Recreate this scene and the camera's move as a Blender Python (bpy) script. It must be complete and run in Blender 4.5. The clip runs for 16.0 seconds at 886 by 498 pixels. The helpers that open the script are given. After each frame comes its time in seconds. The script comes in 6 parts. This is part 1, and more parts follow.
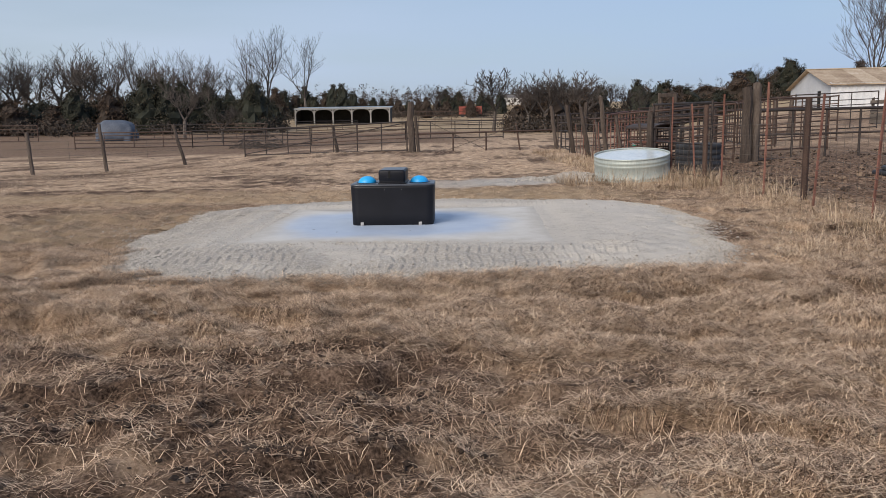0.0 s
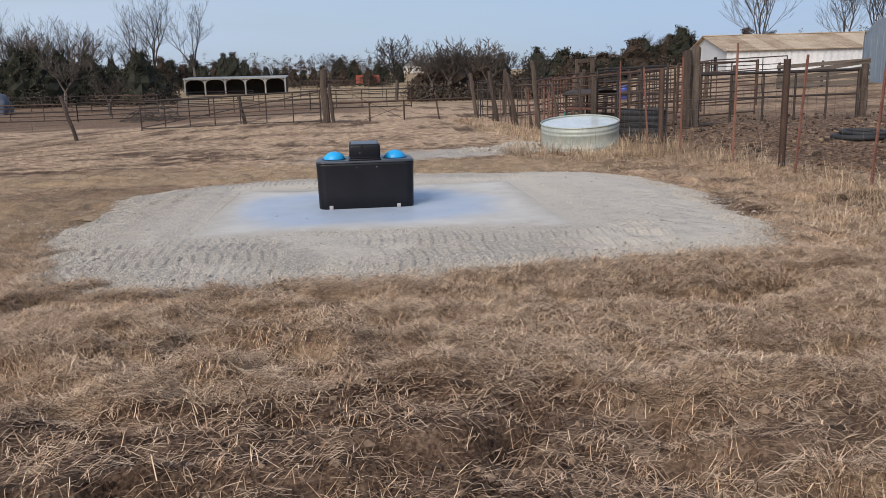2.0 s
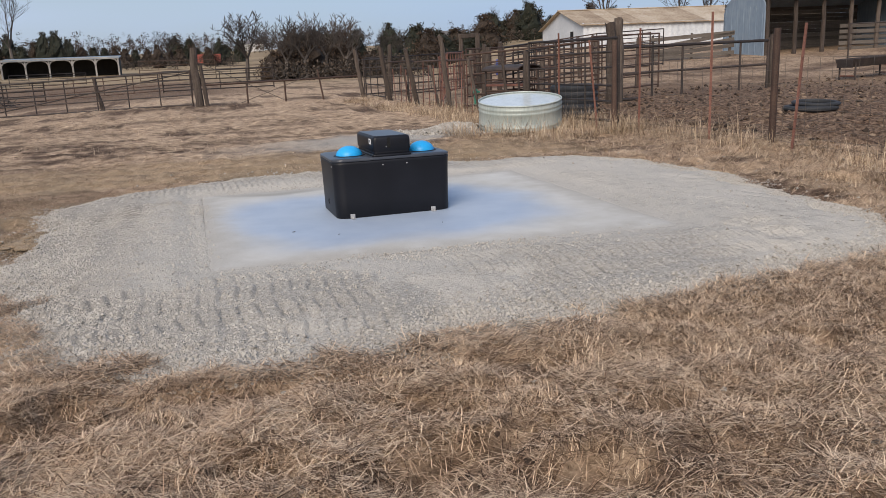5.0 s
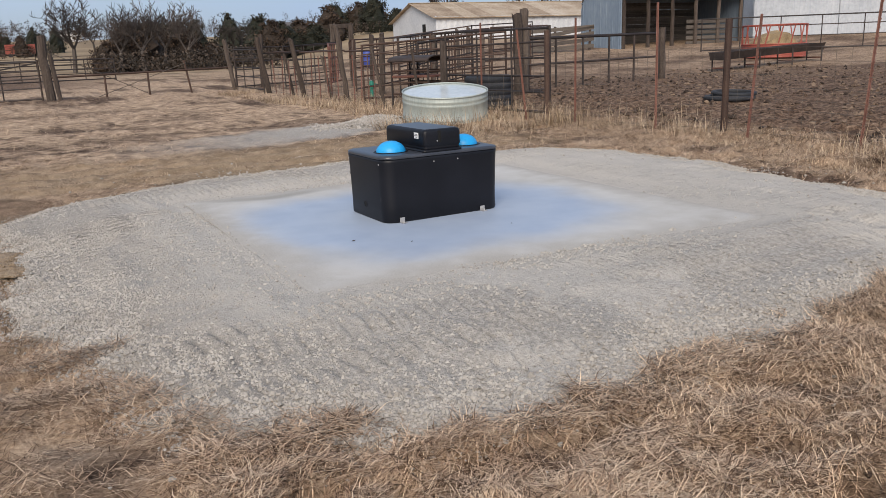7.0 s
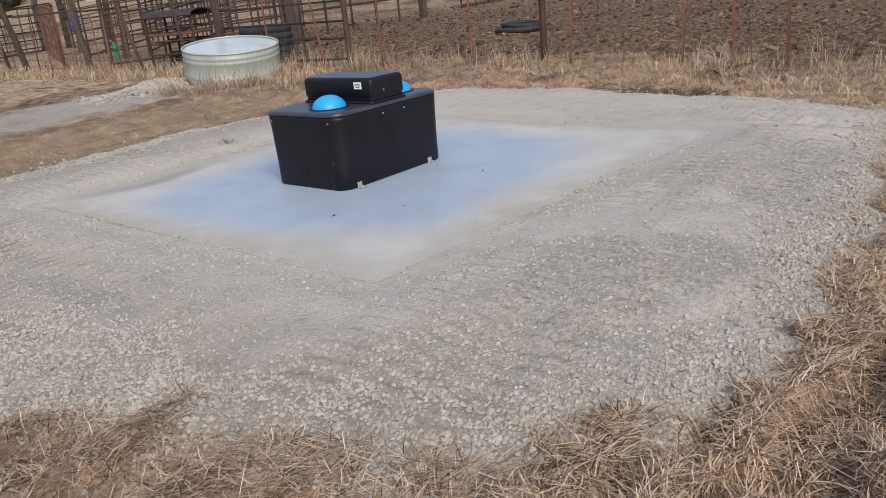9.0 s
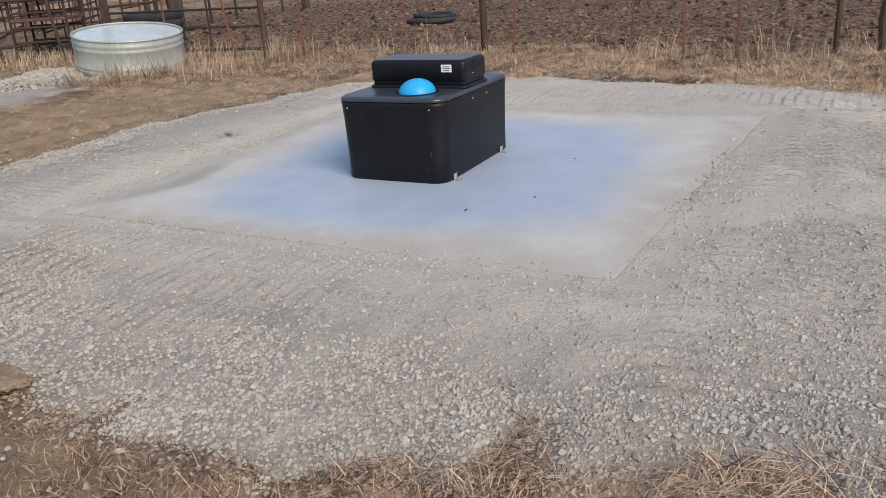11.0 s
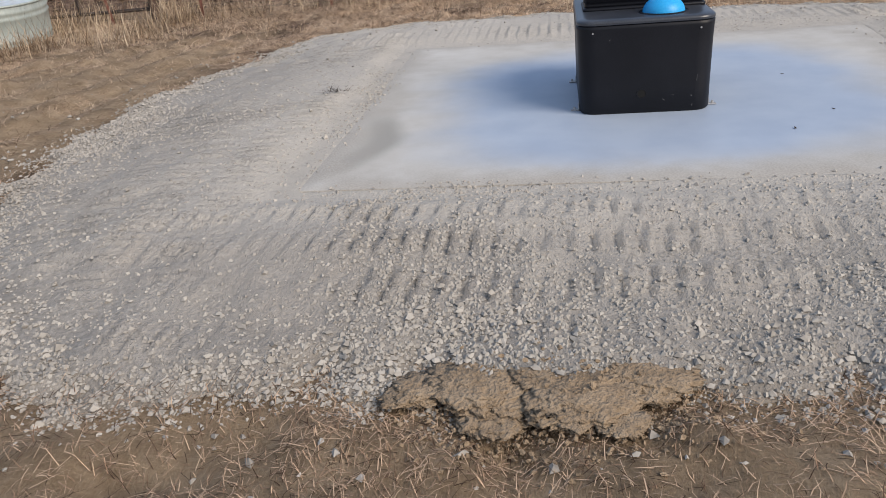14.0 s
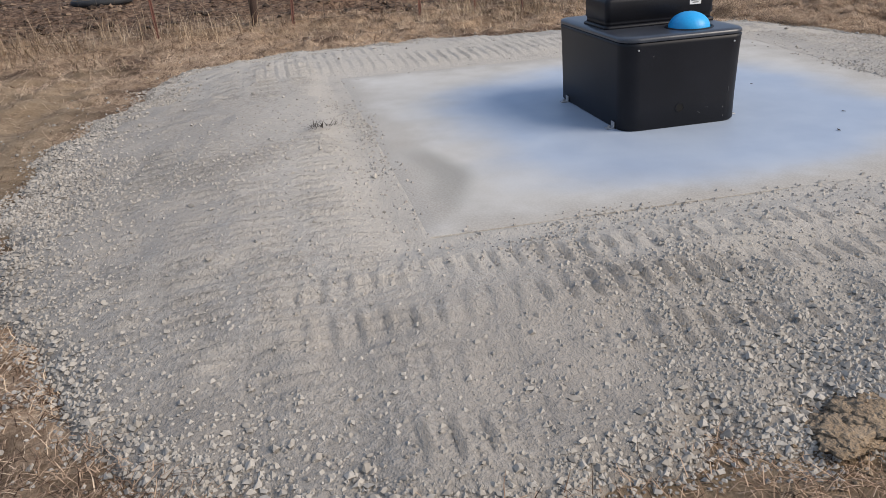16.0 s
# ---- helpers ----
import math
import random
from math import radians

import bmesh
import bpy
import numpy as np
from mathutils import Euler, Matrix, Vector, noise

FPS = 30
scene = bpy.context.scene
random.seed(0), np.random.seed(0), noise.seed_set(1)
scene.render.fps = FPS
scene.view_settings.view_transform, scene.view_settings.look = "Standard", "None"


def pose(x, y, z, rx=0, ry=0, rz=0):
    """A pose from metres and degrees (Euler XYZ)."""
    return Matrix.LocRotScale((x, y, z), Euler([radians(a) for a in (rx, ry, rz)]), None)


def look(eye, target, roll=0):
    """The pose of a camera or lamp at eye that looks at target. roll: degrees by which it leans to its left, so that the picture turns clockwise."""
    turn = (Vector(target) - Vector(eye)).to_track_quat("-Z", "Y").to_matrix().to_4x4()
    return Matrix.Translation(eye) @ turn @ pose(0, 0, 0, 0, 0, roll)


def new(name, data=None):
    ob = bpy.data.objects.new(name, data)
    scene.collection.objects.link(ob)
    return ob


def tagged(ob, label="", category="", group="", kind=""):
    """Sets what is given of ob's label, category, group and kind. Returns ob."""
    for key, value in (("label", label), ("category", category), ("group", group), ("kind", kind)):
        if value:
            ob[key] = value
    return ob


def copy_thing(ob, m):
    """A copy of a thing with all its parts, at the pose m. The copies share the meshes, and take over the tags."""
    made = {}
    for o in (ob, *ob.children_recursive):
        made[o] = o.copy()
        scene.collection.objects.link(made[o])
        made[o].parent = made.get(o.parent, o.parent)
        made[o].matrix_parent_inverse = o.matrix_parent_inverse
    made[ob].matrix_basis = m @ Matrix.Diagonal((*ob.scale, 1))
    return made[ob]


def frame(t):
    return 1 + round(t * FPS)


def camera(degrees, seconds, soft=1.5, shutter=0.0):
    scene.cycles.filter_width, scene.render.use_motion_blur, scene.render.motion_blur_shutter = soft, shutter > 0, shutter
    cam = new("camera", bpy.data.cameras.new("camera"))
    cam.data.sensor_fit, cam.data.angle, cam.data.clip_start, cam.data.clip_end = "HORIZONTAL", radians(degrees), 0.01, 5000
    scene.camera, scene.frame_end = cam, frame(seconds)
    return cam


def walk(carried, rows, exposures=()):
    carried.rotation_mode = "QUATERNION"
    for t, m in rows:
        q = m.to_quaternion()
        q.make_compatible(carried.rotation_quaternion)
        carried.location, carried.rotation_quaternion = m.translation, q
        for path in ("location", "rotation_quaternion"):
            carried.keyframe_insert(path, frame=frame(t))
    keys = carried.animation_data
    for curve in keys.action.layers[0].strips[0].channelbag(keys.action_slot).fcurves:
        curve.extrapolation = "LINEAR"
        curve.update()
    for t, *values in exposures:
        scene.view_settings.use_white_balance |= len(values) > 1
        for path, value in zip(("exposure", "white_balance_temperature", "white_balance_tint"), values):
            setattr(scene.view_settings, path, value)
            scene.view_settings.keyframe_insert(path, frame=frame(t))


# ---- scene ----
cam = camera(58.9, 16.0, 0.75)
METRES, EYE, TILT, LEAN, TURN = 15.789, 1.5, 0.0, 0.0, 1.0
ROWS = [
    (0.0, 0.0, 0.0, 0.0, -0.14, -8.99, 0.9),
    (0.5, -0.0138, 0.0196, -0.0009, -1.6, -9.46, 0.51),
    (1.0, -0.0281, 0.04, 0.0013, -4.53, -9.59, 0.19),
    (1.5, -0.04, 0.0694, -0.0012, -6.86, -10.71, 1.76),
    (2.0, -0.0636, 0.0908, -0.0012, -7.74, -11.33, 1.46),
    (2.5, -0.0795, 0.1079, 0.0031, -9.76, -11.56, 1.09),
    (3.0, -0.0904, 0.136, 0.0024, -12.5, -10.48, 3.82),
    (3.5, -0.1076, 0.1551, 0.0016, -13.46, -10.98, 3.09),
    (6.0, -0.213, 0.2705, 0.004, -25.92, -15.22, 2.82),
    (6.5, -0.2384, 0.2911, 0.0045, -29.64, -15.62, 2.54),
    (7.0, -0.2592, 0.3145, 0.0029, -30.84, -14.22, 2.06),
    (7.5, -0.2745, 0.3406, 0.0057, -33.83, -14.66, 1.23),
    (8.0, -0.2958, 0.3639, 0.0061, -40.56, -17.68, -0.57),
    (8.5, -0.3082, 0.3944, 0.0022, -46.7, -18.59, 2.85),
    (11.0, -0.3623, 0.5396, 0.0024, -64.44, -20.24, 3.67),
    (11.5, -0.3649, 0.5738, 0.0022, -67.1, -19.76, 3.44),
    (12.0, -0.3782, 0.6052, 0.0017, -71.23, -20.34, 2.18),
    (12.5, -0.3815, 0.6398, -0.0024, -73.37, -22.72, 1.69),
    (13.0, -0.393, 0.6763, -0.0022, -76.23, -23.36, 0.72),
    (13.5, -0.3895, 0.7074, -0.0032, -81.37, -23.45, 5.21),
    (14.0, -0.3845, 0.7418, -0.0026, -83.46, -24.22, 4.81),
    (14.5, -0.3821, 0.7725, 0.001, -88.81, -24.31, 2.28),
    (15.0, -0.3669, 0.8008, -0.0021, -95.72, -25.23, 5.34),
    (15.5, -0.3611, 0.8339, -0.0022, -99.64, -23.79, 3.61),
    (16.0, -0.353, 0.8619, -0.0008, -103.44, -23.53, 3.55),
]
walk(cam, [(t, pose(0, 0, EYE, TILT, LEAN, TURN) @ pose(METRES * x, METRES * y, METRES * z, 90 + pitch, roll, yaw)) for t, x, y, z, yaw, pitch, roll in ROWS])

# ---- world and light ----
SUN_ELEV, SUN_ROT = radians(34), radians(215)
world = bpy.data.worlds.new("sky")
scene.world = world
world.use_nodes = True
wn, wl = world.node_tree.nodes, world.node_tree.links
wn.clear()
w_out = wn.new("ShaderNodeOutputWorld")
w_bg = wn.new("ShaderNodeBackground")
w_sky = wn.new("ShaderNodeTexSky")
w_sky.sky_type, w_sky.sun_disc = "NISHITA", False
w_sky.sun_elevation, w_sky.sun_rotation = SUN_ELEV, SUN_ROT
w_sky.air_density, w_sky.dust_density, w_sky.ozone_density = 1.0, 2.0, 1.5
w_scale = wn.new("ShaderNodeVectorMath")
w_scale.operation = "SCALE"
w_scale.inputs["Scale"].default_value = 0.115
wl.new(w_sky.outputs[0], w_scale.inputs[0])
# thin high cloud, drawn out along the horizon
w_tc = wn.new("ShaderNodeTexCoord")
w_map = wn.new("ShaderNodeMapping")
w_map.inputs["Scale"].default_value = (1.2, 1.2, 7.0)
w_noise = wn.new("ShaderNodeTexNoise")
w_noise.inputs["Scale"].default_value = 1.6
w_noise.inputs["Detail"].default_value = 5
w_ramp = wn.new("ShaderNodeMapRange")
w_ramp.inputs["From Min"].default_value, w_ramp.inputs["From Max"].default_value = 0.35, 0.7
w_ramp.inputs["To Min"].default_value, w_ramp.inputs["To Max"].default_value = 0.5, 0.85
wl.new(w_tc.outputs["Generated"], w_map.inputs[0])
wl.new(w_map.outputs[0], w_noise.inputs["Vector"])
wl.new(w_noise.outputs[0], w_ramp.inputs[0])
w_mix = wn.new("ShaderNodeMix")
w_mix.data_type = "RGBA"
wl.new(w_ramp.outputs[0], w_mix.inputs["Factor"])
# the cloud is whiter in the west and bluer in the east
w_sep = wn.new("ShaderNodeSeparateXYZ")
wl.new(w_tc.outputs["Generated"], w_sep.inputs[0])
w_west = wn.new("ShaderNodeMapRange")
w_west.inputs["From Min"].default_value, w_west.inputs["From Max"].default_value = 0.35, -0.45
wl.new(w_sep.outputs[0], w_west.inputs[0])
w_tint = wn.new("ShaderNodeMix")
w_tint.data_type = "RGBA"
w_tint.inputs["A"].default_value = (0.405, 0.54, 0.80, 1)
w_tint.inputs["B"].default_value = (0.55, 0.645, 0.80, 1)
wl.new(w_west.outputs[0], w_tint.inputs["Factor"])
wl.new(w_tint.outputs["Result"], w_mix.inputs["B"])
wl.new(w_scale.outputs[0], w_mix.inputs["A"])
wl.new(w_mix.outputs["Result"], w_bg.inputs["Color"])
w_bg.inputs["Strength"].default_value = 1.0
wl.new(w_bg.outputs[0], w_out.inputs[0])

sun_data = bpy.data.lights.new("sun", "SUN")
sun_data.energy, sun_data.angle, sun_data.color = 3.7, radians(34), (1.0, 0.88, 0.755)
sun = new("sun", sun_data)
sun_way = Vector((math.sin(SUN_ROT) * math.cos(SUN_ELEV), math.cos(SUN_ROT) * math.cos(SUN_ELEV), math.sin(SUN_ELEV)))
sun.matrix_world = look(sun_way * 50, (0, 0, 0))


# ---- materials ----
def material(name, colors, rough=0.8, metal=0.0, scale=4.0, fine=40.0, bump=0.3, dist=0.01, island=0.0, obj_random=0.0, stretch=(1, 1, 1), spec=0.4, blotch=0.5):
    """A surface with three tones, broken up by a broad and a fine noise, and a fine relief."""
    m = bpy.data.materials.new(name)
    m.use_nodes = True
    n, l = m.node_tree.nodes, m.node_tree.links
    b = n["Principled BSDF"]
    tc = n.new("ShaderNodeTexCoord")
    mp = n.new("ShaderNodeMapping")
    mp.inputs["Scale"].default_value = stretch
    l.new(tc.outputs["Object"], mp.inputs[0])
    big = n.new("ShaderNodeTexNoise")
    big.inputs["Scale"].default_value, big.inputs["Detail"].default_value = scale, 4
    small = n.new("ShaderNodeTexNoise")
    small.inputs["Scale"].default_value, small.inputs["Detail"].default_value = fine, 6
    for k in (big, small):
        l.new(mp.outputs[0], k.inputs["Vector"])
    add = n.new("ShaderNodeMath")
    add.operation = "MULTIPLY_ADD"
    l.new(big.outputs[0], add.inputs[0])
    add.inputs[1].default_value = blotch
    half = n.new("ShaderNodeMath")
    half.operation = "MULTIPLY"
    half.inputs[1].default_value = 1 - blotch
    l.new(small.outputs[0], half.inputs[0])
    l.new(half.outputs[0], add.inputs[2])
    last = add.outputs[0]
    if island or obj_random:
        src = n.new("ShaderNodeNewGeometry").outputs["Random Per Island"] if island else n.new("ShaderNodeObjectInfo").outputs["Random"]
        mr = n.new("ShaderNodeMath")
        mr.operation = "SUBTRACT"
        l.new(src, mr.inputs[0])
        mr.inputs[1].default_value = 0.5
        ma = n.new("ShaderNodeMath")
        ma.operation = "MULTIPLY_ADD"
        l.new(mr.outputs[0], ma.inputs[0])
        ma.inputs[1].default_value = island or obj_random
        l.new(last, ma.inputs[2])
        last = ma.outputs[0]
    ramp = n.new("ShaderNodeValToRGB")
    ramp.color_ramp.elements[0].position, ramp.color_ramp.elements[1].position = 0.3, 0.7
    ramp.color_ramp.elements[0].color = (*colors[0], 1)
    ramp.color_ramp.elements[1].color = (*colors[-1], 1)
    if len(colors) == 3:
        ramp.color_ramp.elements.new(0.5).color = (*colors[1], 1)
    l.new(last, ramp.inputs[0])
    l.new(ramp.outputs[0], b.inputs["Base Color"])
    b.inputs["Roughness"].default_value, b.inputs["Metallic"].default_value = rough, metal
    b.inputs["Specular IOR Level"].default_value = spec
    if bump:
        bp = n.new("ShaderNodeBump")
        bp.inputs["Strength"].default_value, bp.inputs["Distance"].default_value = bump, dist
        l.new(small.outputs[0], bp.inputs["Height"])
        l.new(bp.outputs[0], b.inputs["Normal"])
    return m


M = {}
M["plastic"] = material("black_polyethylene", [(0.004, 0.0043, 0.006), (0.006, 0.0066, 0.0098), (0.011, 0.012, 0.017)], 0.46, scale=3, fine=160, bump=0.12, dist=0.002, spec=0.26)
M["plastic_top"] = material("weathered_black_plastic", [(0.022, 0.025, 0.033), (0.035, 0.039, 0.05), (0.06, 0.065, 0.075)], 0.33, scale=5, fine=120, bump=0.1, dist=0.002, spec=0.6)
M["blue"] = material("blue_plastic", [(0.012, 0.26, 0.58), (0.015, 0.32, 0.7), (0.03, 0.37, 0.75)], 0.42, scale=4, fine=80, bump=0.03, dist=0.002)
# near-black for solid pieces that stand in for the shade inside openings
M["hole"] = material("opening_shade", [(0.003, 0.003, 0.003), (0.006, 0.006, 0.006)], 0.9, bump=0)
M["sticker"] = material("paper_sticker", [(0.7, 0.7, 0.68), (0.85, 0.85, 0.84)], 0.5, bump=0)
M["print"] = material("grey_print", [(0.12, 0.12, 0.13), (0.2, 0.2, 0.2)], 0.6, bump=0)
M["bracket"] = material("galvanised_bracket", [(0.3, 0.3, 0.31), (0.5, 0.5, 0.5)], 0.5, 0.4, bump=0.05, dist=0.002)
M["scuff"] = material("pale_scuff", [(0.035, 0.037, 0.042), (0.085, 0.085, 0.09)], 0.8, fine=200, bump=0)
M["galv"] = material("galvanised_steel", [(0.28, 0.325, 0.315), (0.38, 0.42, 0.395), (0.48, 0.51, 0.475)], 0.45, 0.25, scale=3, fine=25, bump=0.08, dist=0.004, stretch=(1, 1, 0.25))
# tank water and ice, with the sky's reflection painted as a pale base colour
M["ice"] = material("sky_pale_ice", [(0.42, 0.48, 0.5), (0.54, 0.59, 0.61), (0.64, 0.68, 0.69)], 0.22, scale=3, fine=14, bump=0.08, dist=0.004)
M["rust"] = material("red_rusty_steel", [(0.09, 0.04, 0.031), (0.16, 0.072, 0.053), (0.24, 0.118, 0.092)], 0.75, 0.1, scale=3, fine=40, bump=0.2, dist=0.003, obj_random=0.2)
M["pipe"] = material("brown_rusted_pipe", [(0.033, 0.02, 0.016), (0.062, 0.037, 0.028), (0.10, 0.062, 0.046)], 0.7, 0.2, scale=3, fine=50, bump=0.2, dist=0.003, obj_random=0.2)
M["darkpipe"] = material("dark_steel_pipe", [(0.018, 0.014, 0.014), (0.033, 0.026, 0.024), (0.065, 0.046, 0.038)], 0.65, 0.2, scale=3, fine=50, bump=0.15, dist=0.003, obj_random=0.2)
M["wood"] = material("weathered_post_wood", [(0.03, 0.022, 0.018), (0.066, 0.05, 0.041), (0.125, 0.1, 0.083)], 0.9, scale=3, fine=24, bump=0.7, dist=0.02, stretch=(4, 4, 0.5), obj_random=0.2)
M["plank"] = material("grey_barn_board", [(0.04, 0.034, 0.029), (0.085, 0.072, 0.062), (0.13, 0.112, 0.096)], 0.9, scale=2, fine=20, bump=0.4, dist=0.01, stretch=(0.5, 1, 5), obj_random=0.3)
M["rubber"] = material("weathered_rubber", [(0.012, 0.013, 0.016), (0.025, 0.027, 0.032), (0.05, 0.052, 0.058)], 0.75, scale=3, fine=40, bump=0.25, dist=0.005)
M["wire"] = material("old_fence_wire", [(0.07, 0.055, 0.045), (0.14, 0.12, 0.1)], 0.6, 0.5, bump=0)
M["white"] = material("white_metal_siding", [(0.40, 0.42, 0.45), (0.53, 0.55, 0.575), (0.64, 0.65, 0.665)], 0.5, scale=0.4, fine=6, bump=0.05, dist=0.01)
M["shopwall"] = material("dull_white_siding", [(0.29, 0.315, 0.355), (0.385, 0.415, 0.455), (0.47, 0.495, 0.53)], 0.55, scale=0.4, fine=6, bump=0.05, dist=0.01)
M["greysiding"] = material("grey_metal_siding", [(0.15, 0.20, 0.26), (0.21, 0.265, 0.33), (0.27, 0.325, 0.38)], 0.5, 0.2, scale=0.5, fine=8, bump=0.05, dist=0.01, stretch=(1, 1, 0.3))
M["barnroof"] = material("rusted_tin_roof", [(0.23, 0.16, 0.1), (0.4, 0.31, 0.215), (0.52, 0.44, 0.34)], 0.7, 0.1, scale=0.6, fine=5, bump=0.1, dist=0.02, obj_random=0.25)
M["paleboard"] = material("pale_grey_board", [(0.17, 0.16, 0.15), (0.29, 0.275, 0.255), (0.4, 0.385, 0.36)], 0.8, scale=0.8, fine=8, bump=0.1)
# interior shade painted as a dark colour on shed walls and far windows
M["shade"] = material("dark_interior_shade", [(0.02, 0.018, 0.016), (0.05, 0.043, 0.036)], 0.9, scale=1, fine=8)
M["redpaint"] = material("faded_red_paint", [(0.2, 0.045, 0.035), (0.29, 0.07, 0.05), (0.34, 0.12, 0.09)], 0.6, scale=0.8, fine=12, bump=0.1)
M["bluetarp"] = material("faded_blue_tarp", [(0.04, 0.05, 0.075), (0.065, 0.08, 0.11), (0.11, 0.125, 0.155)], 0.7, scale=1.2, fine=9, bump=0.2, dist=0.03)
M["bark"] = material("grey_brown_bark", [(0.05, 0.041, 0.036), (0.085, 0.071, 0.062), (0.14, 0.12, 0.106)], 0.9, scale=1, fine=10, bump=0.4, dist=0.02, stretch=(1, 1, 0.3), obj_random=0.35)
M["twig"] = material("bare_twigs", [(0.034, 0.028, 0.025), (0.058, 0.048, 0.043), (0.09, 0.075, 0.066)], 0.9, scale=0.4, fine=3, bump=0, obj_random=0.4)
M["cedar"] = material("cedar_foliage", [(0.010, 0.013, 0.008), (0.022, 0.023, 0.013), (0.045, 0.036, 0.022)], 0.85, scale=0.5, fine=5, bump=0, island=0.45, obj_random=0)
M["cedar_rust"] = material("winter_rust_cedar", [(0.02, 0.014, 0.010), (0.042, 0.027, 0.017), (0.075, 0.046, 0.029)], 0.85, scale=0.5, fine=5, bump=0, island=0.45)
M["brush"] = material("brown_brush", [(0.022, 0.018, 0.014), (0.045, 0.035, 0.027), (0.08, 0.06, 0.047)], 0.9, scale=0.5, fine=5, bump=0, island=0.5)
M["straw"] = material("dry_straw_grass", [(0.11, 0.067, 0.042), (0.5, 0.352, 0.237), (0.73, 0.562, 0.4)], 0.85, scale=0.55, fine=5, bump=0, island=0.7, spec=0.25)
M["oldstraw"] = material("rotting_brown_grass", [(0.05, 0.029, 0.019), (0.3, 0.196, 0.131), (0.53, 0.38, 0.265)], 0.9, scale=0.55, fine=5, bump=0, island=0.6, spec=0.2)
M["tallgrass"] = material("tall_dead_grass", [(0.15, 0.10, 0.066), (0.345, 0.255, 0.17), (0.56, 0.445, 0.32)], 0.75, scale=0.7, fine=5, bump=0, island=0.5, spec=0.25)
M["stone"] = material("crushed_limestone", [(0.265, 0.243, 0.214), (0.33, 0.306, 0.273), (0.40, 0.373, 0.336)], 0.9, scale=2, fine=60, bump=0.3, dist=0.004, island=0.4)
M["chip"] = material("bedded_limestone_chip", [(0.28, 0.26, 0.233), (0.342, 0.32, 0.288), (0.405, 0.38, 0.344)], 0.92, scale=2, fine=60, bump=0.2, dist=0.003, island=0.35)
M["clay"] = material("tan_clay_mud", [(0.19, 0.136, 0.086), (0.29, 0.215, 0.142), (0.38, 0.295, 0.205)], 0.95, scale=14, fine=70, bump=1.0, dist=0.02)
M["dung"] = material("trodden_clods", [(0.03, 0.02, 0.014), (0.085, 0.055, 0.038), (0.21, 0.15, 0.105)], 0.95, scale=3, fine=30, bump=0.3, island=0.6)
M["hay"] = material("hay_bale", [(0.16, 0.11, 0.06), (0.28, 0.2, 0.11), (0.36, 0.27, 0.16)], 0.9, scale=3, fine=30, bump=0.8, dist=0.04)
M["bluedrum"] = material("blue_drum_plastic", [(0.03, 0.05, 0.22), (0.05, 0.08, 0.32)], 0.5, bump=0.05)
M["green"] = material("green_pump_paint", [(0.02, 0.16, 0.11), (0.03, 0.24, 0.17)], 0.5, bump=0.05)
M["house"] = material("far_house_paint", [(0.45, 0.44, 0.42), (0.6, 0.59, 0.57)], 0.7, scale=0.3, fine=2, bump=0)
M["houseroof"] = material("far_house_roof", [(0.09, 0.08, 0.08), (0.16, 0.15, 0.14)], 0.8, scale=0.3, fine=2, bump=0)


class Nodes:
    """Short hand for building a node tree."""

    def __init__(self, name):
        self.m = bpy.data.materials.new(name)
        self.m.use_nodes = True
        self.n, self.l = self.m.node_tree.nodes, self.m.node_tree.links
        self.b = self.n["Principled BSDF"]
        self.co = self.n.new("ShaderNodeTexCoord").outputs["Object"]

    def put(self, value, socket):
        if hasattr(value, "links"):
            self.l.new(value, socket)
        else:
            socket.default_value = value

    def noise(self, scale, detail=5, stretch=None, rough=0.55):
        k = self.n.new("ShaderNodeTexNoise")
        k.inputs["Scale"].default_value, k.inputs["Detail"].default_value, k.inputs["Roughness"].default_value = scale, detail, rough
        co = self.co
        if stretch:
            mp = self.n.new("ShaderNodeMapping")
            mp.inputs["Scale"].default_value = stretch
            self.l.new(co, mp.inputs[0])
            co = mp.outputs[0]
        self.l.new(co, k.inputs["Vector"])
        return k.outputs[0]

    def math(self, op, a, b=0.0, c=0.0):
        k = self.n.new("ShaderNodeMath")
        k.operation = op
        for i, v in enumerate((a, b, c)):
            self.put(v, k.inputs[i])
        return k.outputs[0]

    def ranged(self, v, lo, hi, a=0.0, b=1.0):
        k = self.n.new("ShaderNodeMapRange")
        k.interpolation_type = "SMOOTHSTEP"
        self.put(v, k.inputs[0])
        for i, x in enumerate((lo, hi, a, b)):
            k.inputs[i + 1].default_value = x
        return k.outputs[0]

    def ramp(self, v, *stops):
        k = self.n.new("ShaderNodeValToRGB")
        e = k.color_ramp.elements
        while len(e) < len(stops):
            e.new(0.5)
        for el, (p, c) in zip(e, stops):
            el.position, el.color = p, (*c, 1)
        self.put(v, k.inputs[0])
        return k.outputs[0]

    def mix(self, f, a, b):
        k = self.n.new("ShaderNodeMix")
        k.data_type = "RGBA"
        self.put(f, k.inputs["Factor"])
        self.put(a if hasattr(a, "links") else (*a, 1), k.inputs["A"])
        self.put(b if hasattr(b, "links") else (*b, 1), k.inputs["B"])
        return k.outputs["Result"]

    def layer(self, name):
        k = self.n.new("ShaderNodeAttribute")
        k.attribute_name = name
        return k.outputs["Fac"]

    def bump(self, h, strength, dist, normal=None):
        k = self.n.new("ShaderNodeBump")
        k.inputs["Strength"].default_value, k.inputs["Distance"].default_value = strength, dist
        self.put(h, k.inputs["Height"])
        if normal:
            self.l.new(normal, k.inputs["Normal"])
        return k.outputs[0]


